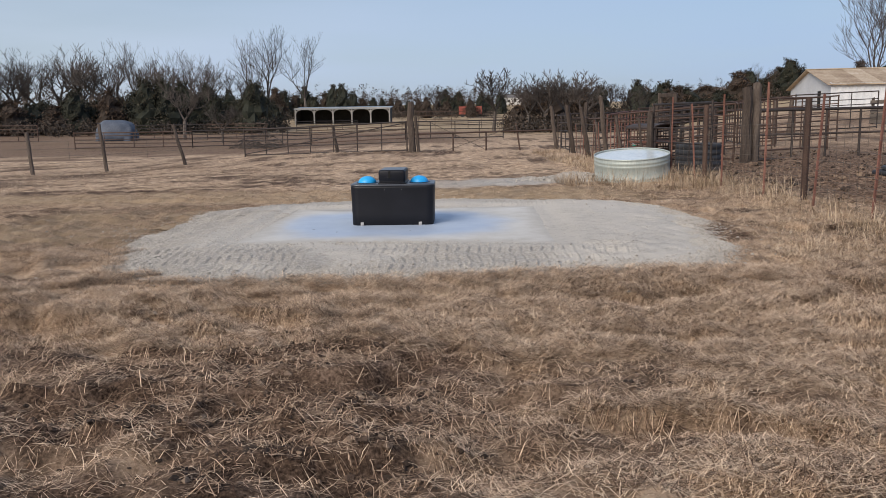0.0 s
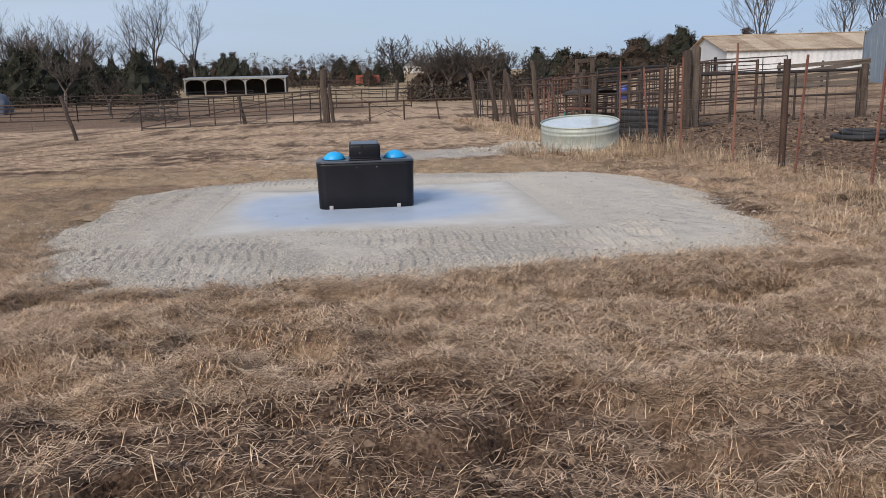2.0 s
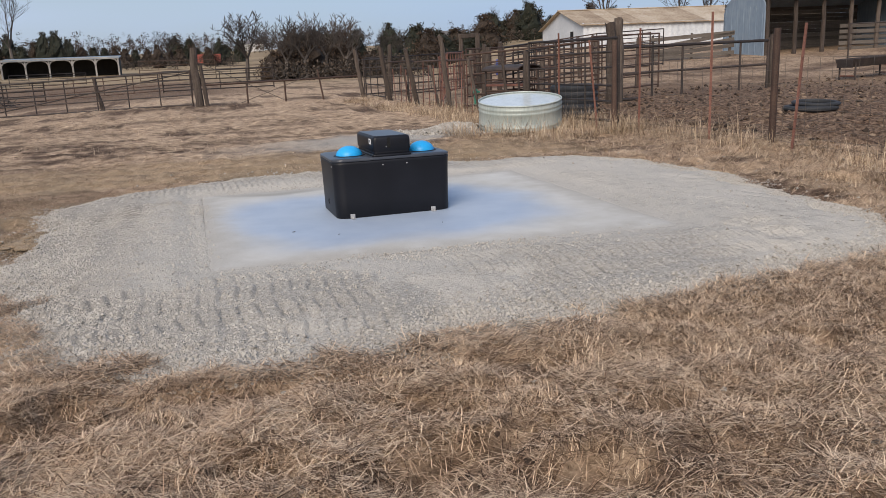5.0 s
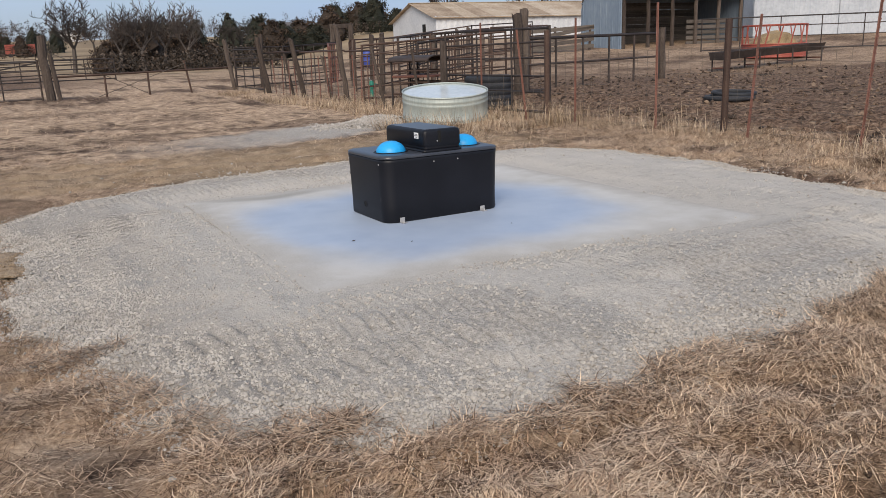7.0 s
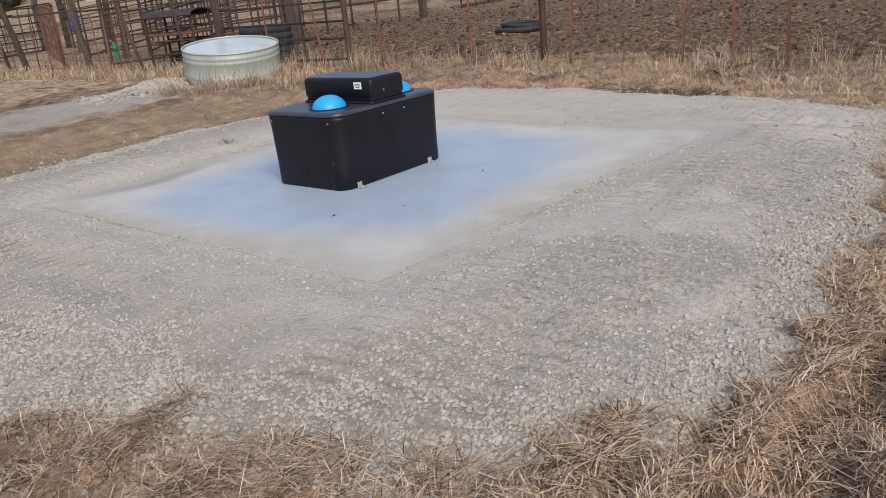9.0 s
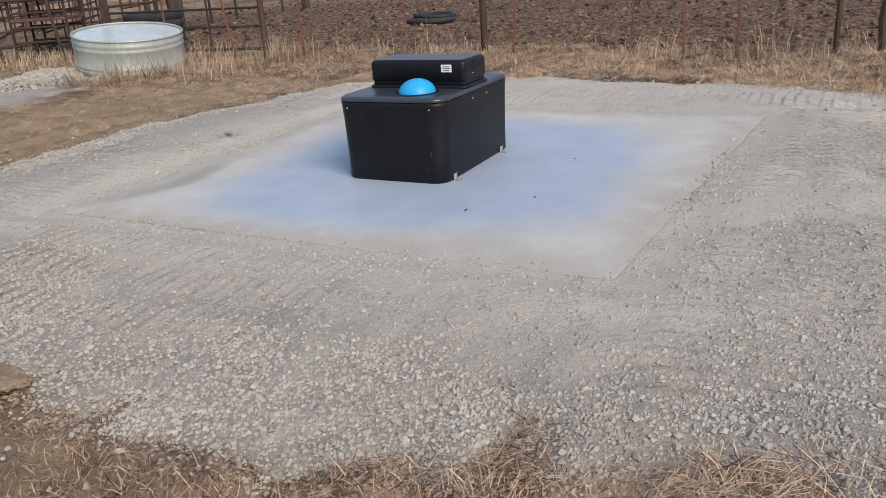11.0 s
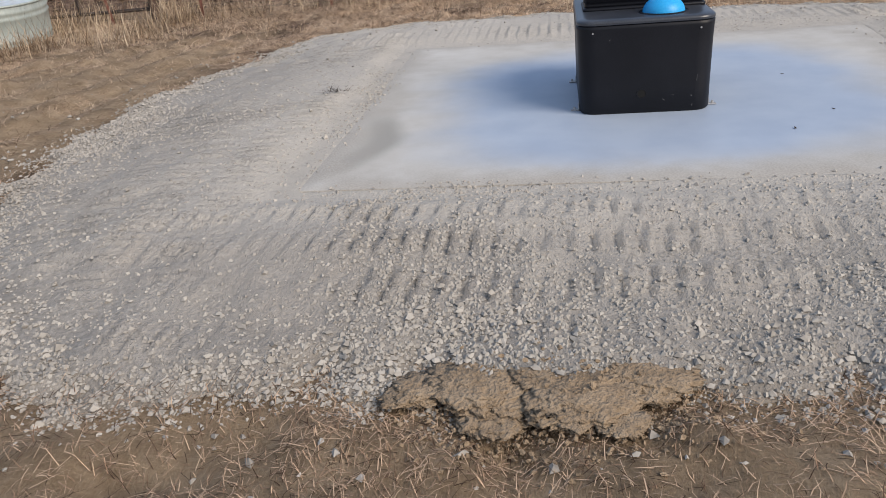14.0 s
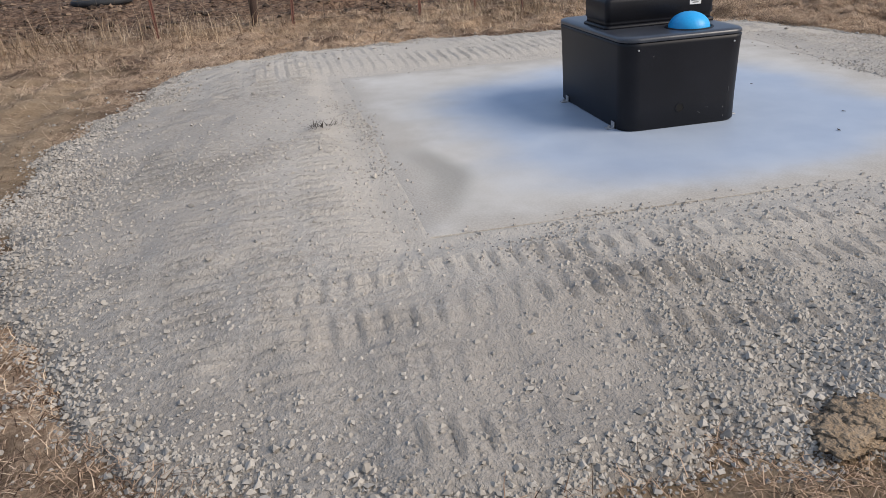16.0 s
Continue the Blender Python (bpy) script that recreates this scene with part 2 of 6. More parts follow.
def ground_material():
    g = Nodes("field_ground")
    patch, mid, fine = g.noise(0.7, 5), g.noise(4.5, 6), g.noise(55, 5)
    fibre = g.math("MAXIMUM", g.noise(62, 7, (1, 0.22, 1), 0.78), g.noise(66, 7, (0.26, 1, 1), 0.78))
    mixv = g.math("MULTIPLY_ADD", g.math("SUBTRACT", fibre, 0.02), 0.63, g.math("MULTIPLY", mid, 0.4))
    # the ramp's dark end paints the small shadows between grass blades
    thatch = g.ramp(mixv, (0.40, (0.05, 0.032, 0.021)), (0.5, (0.34, 0.238, 0.16)), (0.6, (0.64, 0.48, 0.335)))
    # near-black end also stands for shade down between the grass clumps
    soil = g.ramp(g.math("MULTIPLY_ADD", fine, 0.5, g.math("MULTIPLY", mid, 0.5)), (0.38, (0.016, 0.009, 0.006)), (0.5, (0.10, 0.064, 0.043)), (0.64, (0.26, 0.178, 0.126)))
    col = g.mix(g.layer("bare"), thatch, soil)
    # rutted clay track
    tan = g.ramp(mixv, (0.3, (0.17, 0.12, 0.076)), (0.5, (0.3, 0.222, 0.145)), (0.64, (0.42, 0.324, 0.22)))
    col = g.mix(g.layer("track"), col, tan)
    pale = g.ramp(fine, (0.35, (0.27, 0.245, 0.215)), (0.65, (0.47, 0.44, 0.40)))
    col = g.mix(g.layer("path"), col, pale)
    # trodden stock pen
    clod = g.noise(11, 8, None, 0.7)
    pen = g.ramp(clod, (0.38, (0.035, 0.021, 0.014)), (0.5, (0.135, 0.086, 0.058)), (0.64, (0.29, 0.2, 0.14)))
    col = g.mix(g.layer("pen"), col, pen)
    # distant pasture
    far = g.ramp(g.noise(0.05, 5), (0.35, (0.205, 0.15, 0.095)), (0.65, (0.34, 0.26, 0.165)))
    col = g.mix(g.layer("far"), col, far)
    g.l.new(col, g.b.inputs["Base Color"])
    g.b.inputs["Roughness"].default_value = 0.95
    g.b.inputs["Specular IOR Level"].default_value = 0.15
    n1 = g.bump(clod, 0.6, 0.06)
    g.l.new(g.bump(fibre, 0.9, 0.02, n1), g.b.inputs["Normal"])
    return g.m


def gravel_material():
    g = Nodes("packed_gravel")
    patch, mid, fine, grit = g.noise(0.9, 4), g.noise(6, 5), g.noise(38, 4, None, 0.7), g.noise(120, 3)
    v = g.math("MULTIPLY_ADD", fine, 0.55, g.math("MULTIPLY", patch, 0.45))
    col = g.ramp(v, (0.39, (0.275, 0.256, 0.228)), (0.5, (0.432, 0.4, 0.357)), (0.61, (0.553, 0.517, 0.468)))
    dust = g.mix(g.ranged(mid, 0.38, 0.62, 0.0, 0.6), col, (0.448, 0.416, 0.371))
    # shade in the gaps between stones, painted as a darker bed colour
    dust = g.mix(g.layer("stone_gap_shade"), dust, g.ramp(fine, (0.35, (0.21, 0.194, 0.172)), (0.62, (0.40, 0.373, 0.337))))
    # patchy darker tone towards the west and north of the bed
    dust = g.mix(g.math("MULTIPLY", g.layer("darker_sides"), g.ranged(patch, 0.35, 0.6, 0.25, 0.6)), dust, (0.23, 0.208, 0.182))
    dust = g.mix(g.math("MULTIPLY", g.layer("powder"), g.ranged(mid, 0.3, 0.55, 0.4, 1.0)), dust, (0.472, 0.437, 0.389))
    edge = g.mix(g.layer("edge"), dust, (0.2, 0.165, 0.125))
    g.l.new(edge, g.b.inputs["Base Color"])
    g.b.inputs["Roughness"].default_value = 0.92
    g.b.inputs["Specular IOR Level"].default_value = 0.2
    n1 = g.bump(fine, 0.7, 0.02)
    g.l.new(g.bump(grit, 0.8, 0.007, n1), g.b.inputs["Normal"])
    return g.m


def pad_material():
    g = Nodes("concrete_pad")
    sep = g.n.new("ShaderNodeSeparateXYZ")
    g.l.new(g.co, sep.inputs[0])
    wob, fine, broad = g.noise(1.1, 3), g.noise(90, 4), g.noise(3.0, 5)
    # damp middle with a wandering edge; its blue is sky reflection put into the colour
    dx = g.math("DIVIDE", g.math("ADD", sep.outputs[0], 0.87), 1.52)
    dy = g.math("DIVIDE", g.math("SUBTRACT", sep.outputs[1], 11.0), 1.46)
    r = g.math("POWER", g.math("ADD", g.math("POWER", g.math("ABSOLUTE", dx), 3.0), g.math("POWER", g.math("ABSOLUTE", dy), 3.0)), 0.333)
    r = g.math("ADD", r, g.math("MULTIPLY", g.math("SUBTRACT", wob, 0.5), 0.5))
    damp = g.ranged(r, 0.74, 1.2, 1.0, 0.0)
    dry = g.ramp(g.math("MULTIPLY_ADD", broad, 0.7, g.math("MULTIPLY", fine, 0.3)), (0.35, (0.43, 0.41, 0.372)), (0.5, (0.475, 0.458, 0.426)), (0.66, (0.52, 0.506, 0.478)))
    wet_sky_tint = g.ramp(broad, (0.35, (0.325, 0.385, 0.485)), (0.65, (0.375, 0.435, 0.525)))
    col = g.mix(damp, dry, wet_sky_tint)
    # dust and mud washed on to the slab
    off = g.math("DIVIDE", g.math("ADD", sep.outputs[0], 1.7), 0.7)
    sw = g.math("MULTIPLY_ADD", g.math("MULTIPLY", off, off), 0.3, g.math("MULTIPLY_ADD", wob, 0.24, 12.56))
    band = g.ranged(g.math("ABSOLUTE", g.math("SUBTRACT", sep.outputs[1], sw)), 0.03, 0.2, 1.0, 0.0)
    near = g.math("MULTIPLY", g.ranged(sep.outputs[0], -1.5, -0.95, 0.8, 0.0), g.ranged(sep.outputs[0], -2.55, -2.3, 0.5, 1.0))
    col = g.mix(g.math("MULTIPLY", band, near), col, g.ramp(fine, (0.35, (0.235, 0.225, 0.2)), (0.65, (0.29, 0.278, 0.25))))
    grime = g.ranged(g.math("ADD", g.layer("rim"), g.math("MULTIPLY", g.math("SUBTRACT", broad, 0.5), 0.5)), -0.03, 0.38, 1.0, 0.0)
    col = g.mix(grime, col, g.ramp(fine, (0.35, (0.33, 0.305, 0.27)), (0.65, (0.43, 0.4, 0.358))))
    g.l.new(col, g.b.inputs["Base Color"])
    g.l.new(g.ranged(damp, 0.0, 1.0, 0.8, 0.5), g.b.inputs["Roughness"])
    g.b.inputs["Specular IOR Level"].default_value = 0.35
    g.l.new(g.bump(fine, 0.15, 0.003), g.b.inputs["Normal"])
    return g.m


M["ground"], M["gravel"], M["pad"] = ground_material(), gravel_material(), pad_material()


# ---- mesh helpers ----
def part(name, bm, mat, parent=None, label="", smooth=False):
    me = bpy.data.meshes.new(name)
    bm.normal_update()
    bm.to_mesh(me)
    bm.free()
    me.materials.append(mat)
    if smooth:
        me.polygons.foreach_set("use_smooth", [True] * len(me.polygons))
    ob = new(name, me)
    ob.parent = parent
    return tagged(ob, label)


def thing(name, label, category, at=(0, 0, 0), rz=0, group="", kind=""):
    ob = new(name)
    ob.empty_display_size = 0.2
    ob.matrix_world = pose(*at, 0, 0, rz)
    return tagged(ob, label, category, group, kind)


def box(bm, size, m=None, bevel=0.0, seg=1):
    r = bmesh.ops.create_cube(bm, size=1.0, matrix=(m or Matrix()) @ Matrix.Diagonal((*size, 1)))
    if bevel:
        es = list({e for v in r["verts"] for e in v.link_edges})
        bmesh.ops.bevel(bm, geom=es, offset=bevel, segments=seg, profile=0.6, affect="EDGES")
    return bm


def tube(bm, a, b, r0, r1=None, seg=8, caps=True):
    a, b = Vector(a), Vector(b)
    d = b - a
    m = Matrix.Translation((a + b) / 2) @ d.to_track_quat("Z", "Y").to_matrix().to_4x4()
    bmesh.ops.create_cone(bm, cap_ends=caps, segments=seg, radius1=r0, radius2=r0 if r1 is None else r1, depth=d.length, matrix=m)
    return bm


def loft(bm, rings, close_bottom=True, close_top=True):
    """Skins rings (lists of points, all of one length)."""
    vs = [[bm.verts.new(p) for p in ring] for ring in rings]
    k = len(vs[0])
    for lo, hi in zip(vs, vs[1:]):
        for i in range(k):
            bm.faces.new((lo[i], lo[(i + 1) % k], hi[(i + 1) % k], hi[i]))
    if close_bottom:
        bm.faces.new(vs[0][::-1])
    if close_top:
        bm.faces.new(vs[-1])
    return bm


def round_rect(cx, cy, hx, hy, r, z, seg=6):
    out = []
    for sx, sy, a0 in ((1, 1, 0), (-1, 1, 90), (-1, -1, 180), (1, -1, 270)):
        for i in range(seg + 1):
            a = radians(a0 + 90 * i / seg)
            out.append((cx + sx * (hx - r) + r * math.cos(a), cy + sy * (hy - r) + r * math.sin(a), z))
    return out


def lathe(bm, profile, seg=32):
    """Turns (radius, z) rows round the z axis."""
    rings = [[(r * math.cos(2 * math.pi * i / seg), r * math.sin(2 * math.pi * i / seg), z) for i in range(seg)] for r, z in profile]
    return loft(bm, rings, False, False)


def mesh_arrays(name, verts, faces, mat, layers=None, smooth=False):
    """A mesh from arrays; faces: arrays of shape (n, 3) or (n, 4)."""
    me = bpy.data.meshes.new(name)
    me.vertices.add(len(verts))
    me.vertices.foreach_set("co", np.asarray(verts, np.float32).ravel())
    loops = np.concatenate([f.ravel() for f in faces]).astype(np.int32)
    sizes = np.concatenate([np.full(len(f), f.shape[1], np.int32) for f in faces])
    me.loops.add(len(loops))
    me.loops.foreach_set("vertex_index", loops)
    me.polygons.add(len(sizes))
    me.polygons.foreach_set("loop_start", np.concatenate(([0], np.cumsum(sizes)[:-1])).astype(np.int32))
    me.polygons.foreach_set("loop_total", sizes)
    me.polygons.foreach_set("use_smooth", np.full(len(sizes), smooth))
    for key, vals in (layers or {}).items():
        at = me.attributes.new(key, "FLOAT", "POINT")
        at.data.foreach_set("value", np.asarray(vals, np.float32).ravel())
    me.update(calc_edges=True)
    me.validate()
    me.materials.append(mat)
    return me


# ---- the lie of the land ----
rng = np.random.default_rng(7)
LATTICE = rng.random((256, 256))


def value_noise(x, y, scale, shift=0):
    """Smooth noise in 0..1 on the plane."""
    u, v = np.asarray(x) * scale + 37.3 * shift, np.asarray(y) * scale + 91.7 * shift
    i, j = np.floor(u).astype(int), np.floor(v).astype(int)
    fu, fv = u - i, v - j
    fu, fv = fu * fu * (3 - 2 * fu), fv * fv * (3 - 2 * fv)
    g = lambda a, b: LATTICE[a % 256, b % 256]
    return (g(i, j) * (1 - fu) + g(i + 1, j) * fu) * (1 - fv) + (g(i, j + 1) * (1 - fu) + g(i + 1, j + 1) * fu) * fv


def fbm(x, y, scale, octaves=4, shift=0):
    t, a = 0, 0.5
    for k in range(octaves):
        t = t + a * value_noise(x, y, scale * 2 ** k, shift + k)
        a *= 0.5
    return t / (1 - 0.5 ** octaves)


def step(v, lo, hi):
    t = np.clip((v - lo) / (hi - lo), 0, 1)
    return t * t * (3 - 2 * t)


HEAP = np.array((-0.45, 11.1))
REACH = (3.62, 3.9, 3.97, 4.43, 4.28, 3.86, 3.58, 3.63, 3.98, 4.27, 4.16, 3.94, 3.94, 4.2, 4.5, 4.65, 4.2, 4.0, 4.02, 3.98, 4.12, 4.43, 4.4, 3.82)


def heap_inset(x, y):
    """Metres inside the ragged edge of the gravel heap (negative outside)."""
    dx, dy = x - HEAP[0], y - HEAP[1]
    a = np.arctan2(dy, dx)
    reach = np.interp(a, np.linspace(-np.pi, np.pi, 25), (*REACH, REACH[0]))
    ragged = 0.5 * (fbm(x, y, 1.5, 4, 3) - 0.5) + 0.16 * (value_noise(x, y, 6, 5) - 0.5)
    return reach - np.hypot(dx, dy) + ragged


def land(x, y):
    """Height of the natural ground, without clods and ruts."""
    x, y = np.asarray(x, float), np.asarray(y, float)
    d = np.hypot(x, y)
    north = np.interp(d, (0, 25, 40, 110, 170, 235, 320, 450, 700, 3000), (0, 0.05, 0.25, 0.5, 2.0, 4.2, 8, 13, 16, 16))
    east = np.interp(d, (0, 9, 15, 20, 30, 46, 60, 90, 200, 450, 700, 3000), (0, 0.02, 0.26, 0.38, 0.48, 1.15, 1.9, 2.75, 8.0, 14, 16, 16))
    w = step(np.degrees(np.arctan2(x, np.maximum(y, 0.01))), 14, 24) * step(x, 4.4, 9)
    w = np.maximum(w, step(x, 4.6, 10) * (1 - step(d, 24, 45)))
    dip = 0.4 * step(-x, 3, 15) * step(y, 16, 32) * (1 - step(d, 60, 110))
    return north * (1 - w) + east * w - dip


def hollows(x, y):
    """Torn hollows between the long mats of grass in front of the gravel."""
    return step(fbm(0.75 * x + 0.3 * y, 1.6 * y, 1.5, 4, 83), 0.51, 0.62) * step(y, 8.2, 7.4) * step(y, 1.0, 2.5)


def rough_land(x, y):
    h = land(x, y)
    near = 1 - step(np.hypot(x + 1, y - 9), 40, 90)
    off = step(-heap_inset(x, y), -0.1, 0.5)
    calm = 1 - 0.5 * step(y, 12.8, 14.6)
    h = h + near * calm * (0.10 * (fbm(x, y, 0.35, 3, 11) - 0.5) * off + 0.2 * (fbm(x, y, 2.6, 4, 13) - 0.5) * off - 0.1 * hollows(x, y) * off + 0.08 * (value_noise(x, y, 6, 15) - 0.5) * off)
    # a slick bare patch with the print of a tyre
    print_ = np.exp(-((x + 1.45) / 0.75) ** 4 - ((y - 4.95) / 0.3) ** 4)
    h = h * (1 - 0.6 * print_) + 0.022 * print_ * np.sin((y - 0.28 * x) * 48)
    # clods of the trodden pen
    pen = step(x, 6.2, 7.2) * near
    h = h + pen * 0.08 * (fbm(x, y, 2.3, 3, 17) - 0.5)
    # ruts of the clay track behind the heap
    rut = step(y, 15.2, 15.8) * (1 - step(y, 17.6, 18.4)) * (1 - step(x, 3.5, 5)) * near
    h = h + rut * 0.03 * np.sin((y + 0.12 * x + 0.4 * value_noise(x, y, 0.5, 19)) * 9)
    # rise under the back of the stock tank
    h = h + 0.2 * np.exp(-(((x - 4.8) / 0.8) ** 2 + ((y - 20.7) / 0.7) ** 2))
    return h


def mat_cover(x, y):
    """Where the dead grass lies in thick mats (high) or has rotted away (low)."""
    return 0.65 * fbm(0.75 * x + 0.3 * y, 1.5 * y, 2.0, 3, 73) + 0.35 * fbm(x, y, 0.8, 2, 75) + 0.16 * step(y, 5.0, 6.0) * step(x, -3.2, -2.2) + 0.07 * step(x, 0.0, 1.5)


def ground_layers(x, y):
    d = np.hypot(x, y)
    n, m = fbm(x, y, 0.45, 4, 21), fbm(x, y, 1.7, 4, 23)
    mud = 0.18 * step(y, 5.5, 4.9) * step(x, 0.6, -0.8) - 0.16 * np.maximum(step(y, 5.2, 6.0), step(x, 0.2, 1.4)) * step(y, 9.5, 8.5)
    bare = step(0.5 * n + 0.5 * m + mud, 0.52, 0.62)
    bare = np.maximum(bare, np.exp(-((x + 1.45) / 0.75) ** 4 - ((y - 4.95) / 0.3) ** 4))
    wet_side = step(x, -3.3, -4.1) * step(y, 9.2, 10.4) * step(y, 16, 13.5) * step(x, -8, -6)
    # hollows take the dark soil colour as painted shade between the clumps
    bare = np.maximum(bare, 0.75 * hollows(x, y))
    bare = np.maximum(bare, wet_side)
    streaks = step(fbm(0.5 * x, 1.7 * y, 0.8, 4, 27), 0.5, 0.64) * step(y, 14.5, 16.5) * step(y, 42, 34) * step(x, 5.2, 3.8)
    bare = np.maximum(bare, 0.65 * streaks)
    pen = step(x + 0.5 * (m - 0.5), 6.0, 6.9) * step(y, 4, 7) * (0.35 + 0.65 * step(d, 36, 25)) * step(d, 80, 55)
    lot = step(x, 6, -2) * step(y + 18 * (n - 0.5) - 0.25 * x, 46, 56) * step(y + 10 * (m - 0.5), 125, 108)
    pen = np.maximum(pen, 0.9 * lot)
    track = step(y + 1.2 * (n - 0.5), 14.9, 15.7) * step(y + 1.2 * (n - 0.5), 19.0, 17.4) * step(x, 4.4, 3.2)
    track = np.maximum(track, wet_side)
    worn = step(x, 4.3, 3.6) * step(y, 8.4, 7.6) * step(y, 1, 2) + step(x, -2.4, -2.7) * step(x, -8, -6.5) * step(y, 15.5, 14.5) * step(y, 10.0, 10.6)
    bare = np.maximum(bare, 0.85 * np.minimum(worn, 1) * (1 - step(mat_cover(x, y), 0.36, 0.50)))
    path = step(np.abs(y - 20.3 - 0.25 * (x - 3) + 1.0 * (n - 0.5)), 1.5, 0.6) * step(x, -3.5, 1.5) * step(x, 4.6, 4.0)
    far = step(d, 45, 120) * (1 - 0.95 * lot)
    return {"bare": bare, "pen": pen, "track": track * 0.85, "path": path, "far": far}


def axis(lo, hi, fine, reach):
    """Coordinates fine between lo and hi, widening out to reach."""
    out, s = list(np.arange(lo, hi, fine)), fine
    up, down = [hi], [lo]
    while up[-1] < reach:
        s *= 1.085
        up.append(up[-1] + s)
    s = fine
    while down[-1] > -reach:
        s *= 1.085
        down.append(down[-1] - s)
    return np.array(down[:0:-1] + out + up)


def build_ground():
    xs, ys = axis(-7, 8, 0.07, 2500), axis(1, 19, 0.07, 2500)
    X, Y = np.meshgrid(xs, ys)
    x, y = X.ravel(), Y.ravel()
    z = rough_land(x, y)
    i = np.arange(len(x)).reshape(X.shape)
    quads = np.stack((i[:-1, :-1], i[:-1, 1:], i[1:, 1:], i[1:, :-1]), -1).reshape(-1, 4)
    me = mesh_arrays("ground", np.stack((x, y, z), 1), [quads], M["ground"], ground_layers(x, y), True)
    return tagged(new("ground", me), "dead winter pasture of matted straw-coloured grass and bare soil", "ground", kind="structure")


def treads(x, y):
    """Loader tyre and track marks pressed into the gravel."""
    h = np.zeros_like(x)
    wob = 0.25 * (value_noise(x, y, 0.7, 31) - 0.5)

    def lane(u, v, centre, half, pitch, slant, depth, lo, hi):
        c = v - centre - wob
        inside = step(half - np.abs(c), 0.0, 0.07) * step(u, lo, lo + 0.5) * (1 - step(u, hi - 0.5, hi))
        patchy = step(fbm(u, v, 0.9, 3, 37), 0.28, 0.48)
        s = np.sin(2 * np.pi * (u / pitch + slant * c) + 1.6 * value_noise(u, v, 0.9, 33) + 0.9 * value_noise(u, v, 6, 35))
        lip = np.sin(2 * np.pi * (u / pitch + slant * c) + 1.6 * value_noise(u, v, 0.9, 33) + 0.9 * value_noise(u, v, 6, 35) - 1.3)
        uneven = 0.55 + 0.9 * value_noise(u, v, 2.6, 39)
        return inside * patchy * depth * uneven * (0.8 * np.maximum(s, 0) ** 4 - 0.75 * np.maximum(lip, 0) ** 4)

    for centre, half, slant in ((8.76, 0.15, 1.3), (8.44, 0.14, -1.1), (8.12, 0.14, 1.2), (7.80, 0.13, -1.1)):
        h += lane(x, y, centre, half, 0.115, slant, 0.02, -4.2, 2.2)
    for centre, half, slant in ((-3.92, 0.13, 0.9), (-3.62, 0.13, 1.1), (-3.3, 0.13, 0.8), (-3.0, 0.12, 1.0)):
        h += lane(y, x, centre, half, 0.098, slant, 0.019, 10.2, 13.9)
    for centre, half in ((1.75, 0.35), (2.55, 0.35)):
        h += lane(y, x, centre, half, 0.1, 0.0, 0.013, 8.0, 14.0)
    for centre, half in ((13.28, 0.16), (13.64, 0.16), (14.0, 0.16), (14.36, 0.16)):
        h += lane(x, y, centre, half, 0.085, 0.25, 0.019, -3.9, 2.8)
    return h


def heap_height(x, y):
    inset = heap_inset(x, y)
    body = 0.135 * step(inset, -0.25, 1.5) + 0.03 * step(inset, -0.1, 0.18)
    rough = 0.022 * (fbm(x, y, 4, 4, 41) - 0.5) * step(inset, -0.2, 0.2)
    wob = 0.16 * (fbm(x, y, 2.0, 3, 43) - 0.5)
    east = 1.17 + 0.0325 * (y - 9)
    south = 9.25 - 0.0653 * (x + 2.66)
    flat = np.minimum.reduce([step(x + 0.3 * wob, -2.65, -2.56), 1 - step(x - east + wob, -0.14, -0.02), step(y - south + 0.3 * wob, 0.01, 0.1), 1 - step(y + 0.3 * wob, 12.87, 12.96)])
    # packed level with the slab along its sides
    beside = np.minimum(step(x, -2.95, -2.72) * step(y - south, -0.35, -0.06), 1 - step(y, 13.06, 13.3))
    beside = np.minimum(beside, 1 - step(x - east, 0.08, 0.4))
    z = land(x, y) + np.minimum(body, 0.142) + rough * (1 - flat) + treads(x, y) * (1 - flat) * step(inset, 0.1, 0.5)
    z = np.where(beside > 0, np.minimum(z, 0.137 * beside + z * (1 - beside)), z)
    return z - 0.2 * step(-inset, 0.0, 0.35) - 0.05 * flat + 0.006 * (1 - flat)


def pad_powder(x, y):
    """Fine dust worked off the slab on to the gravel round it."""
    out = np.hypot(np.maximum(np.abs(x + 0.72) - 1.93, 0), np.maximum(np.abs(y - 11.05) - 1.95, 0))
    return 0.8 * step(out + 0.3 * (fbm(x, y, 1.7, 3, 57) - 0.5), 0.75, 0.05)


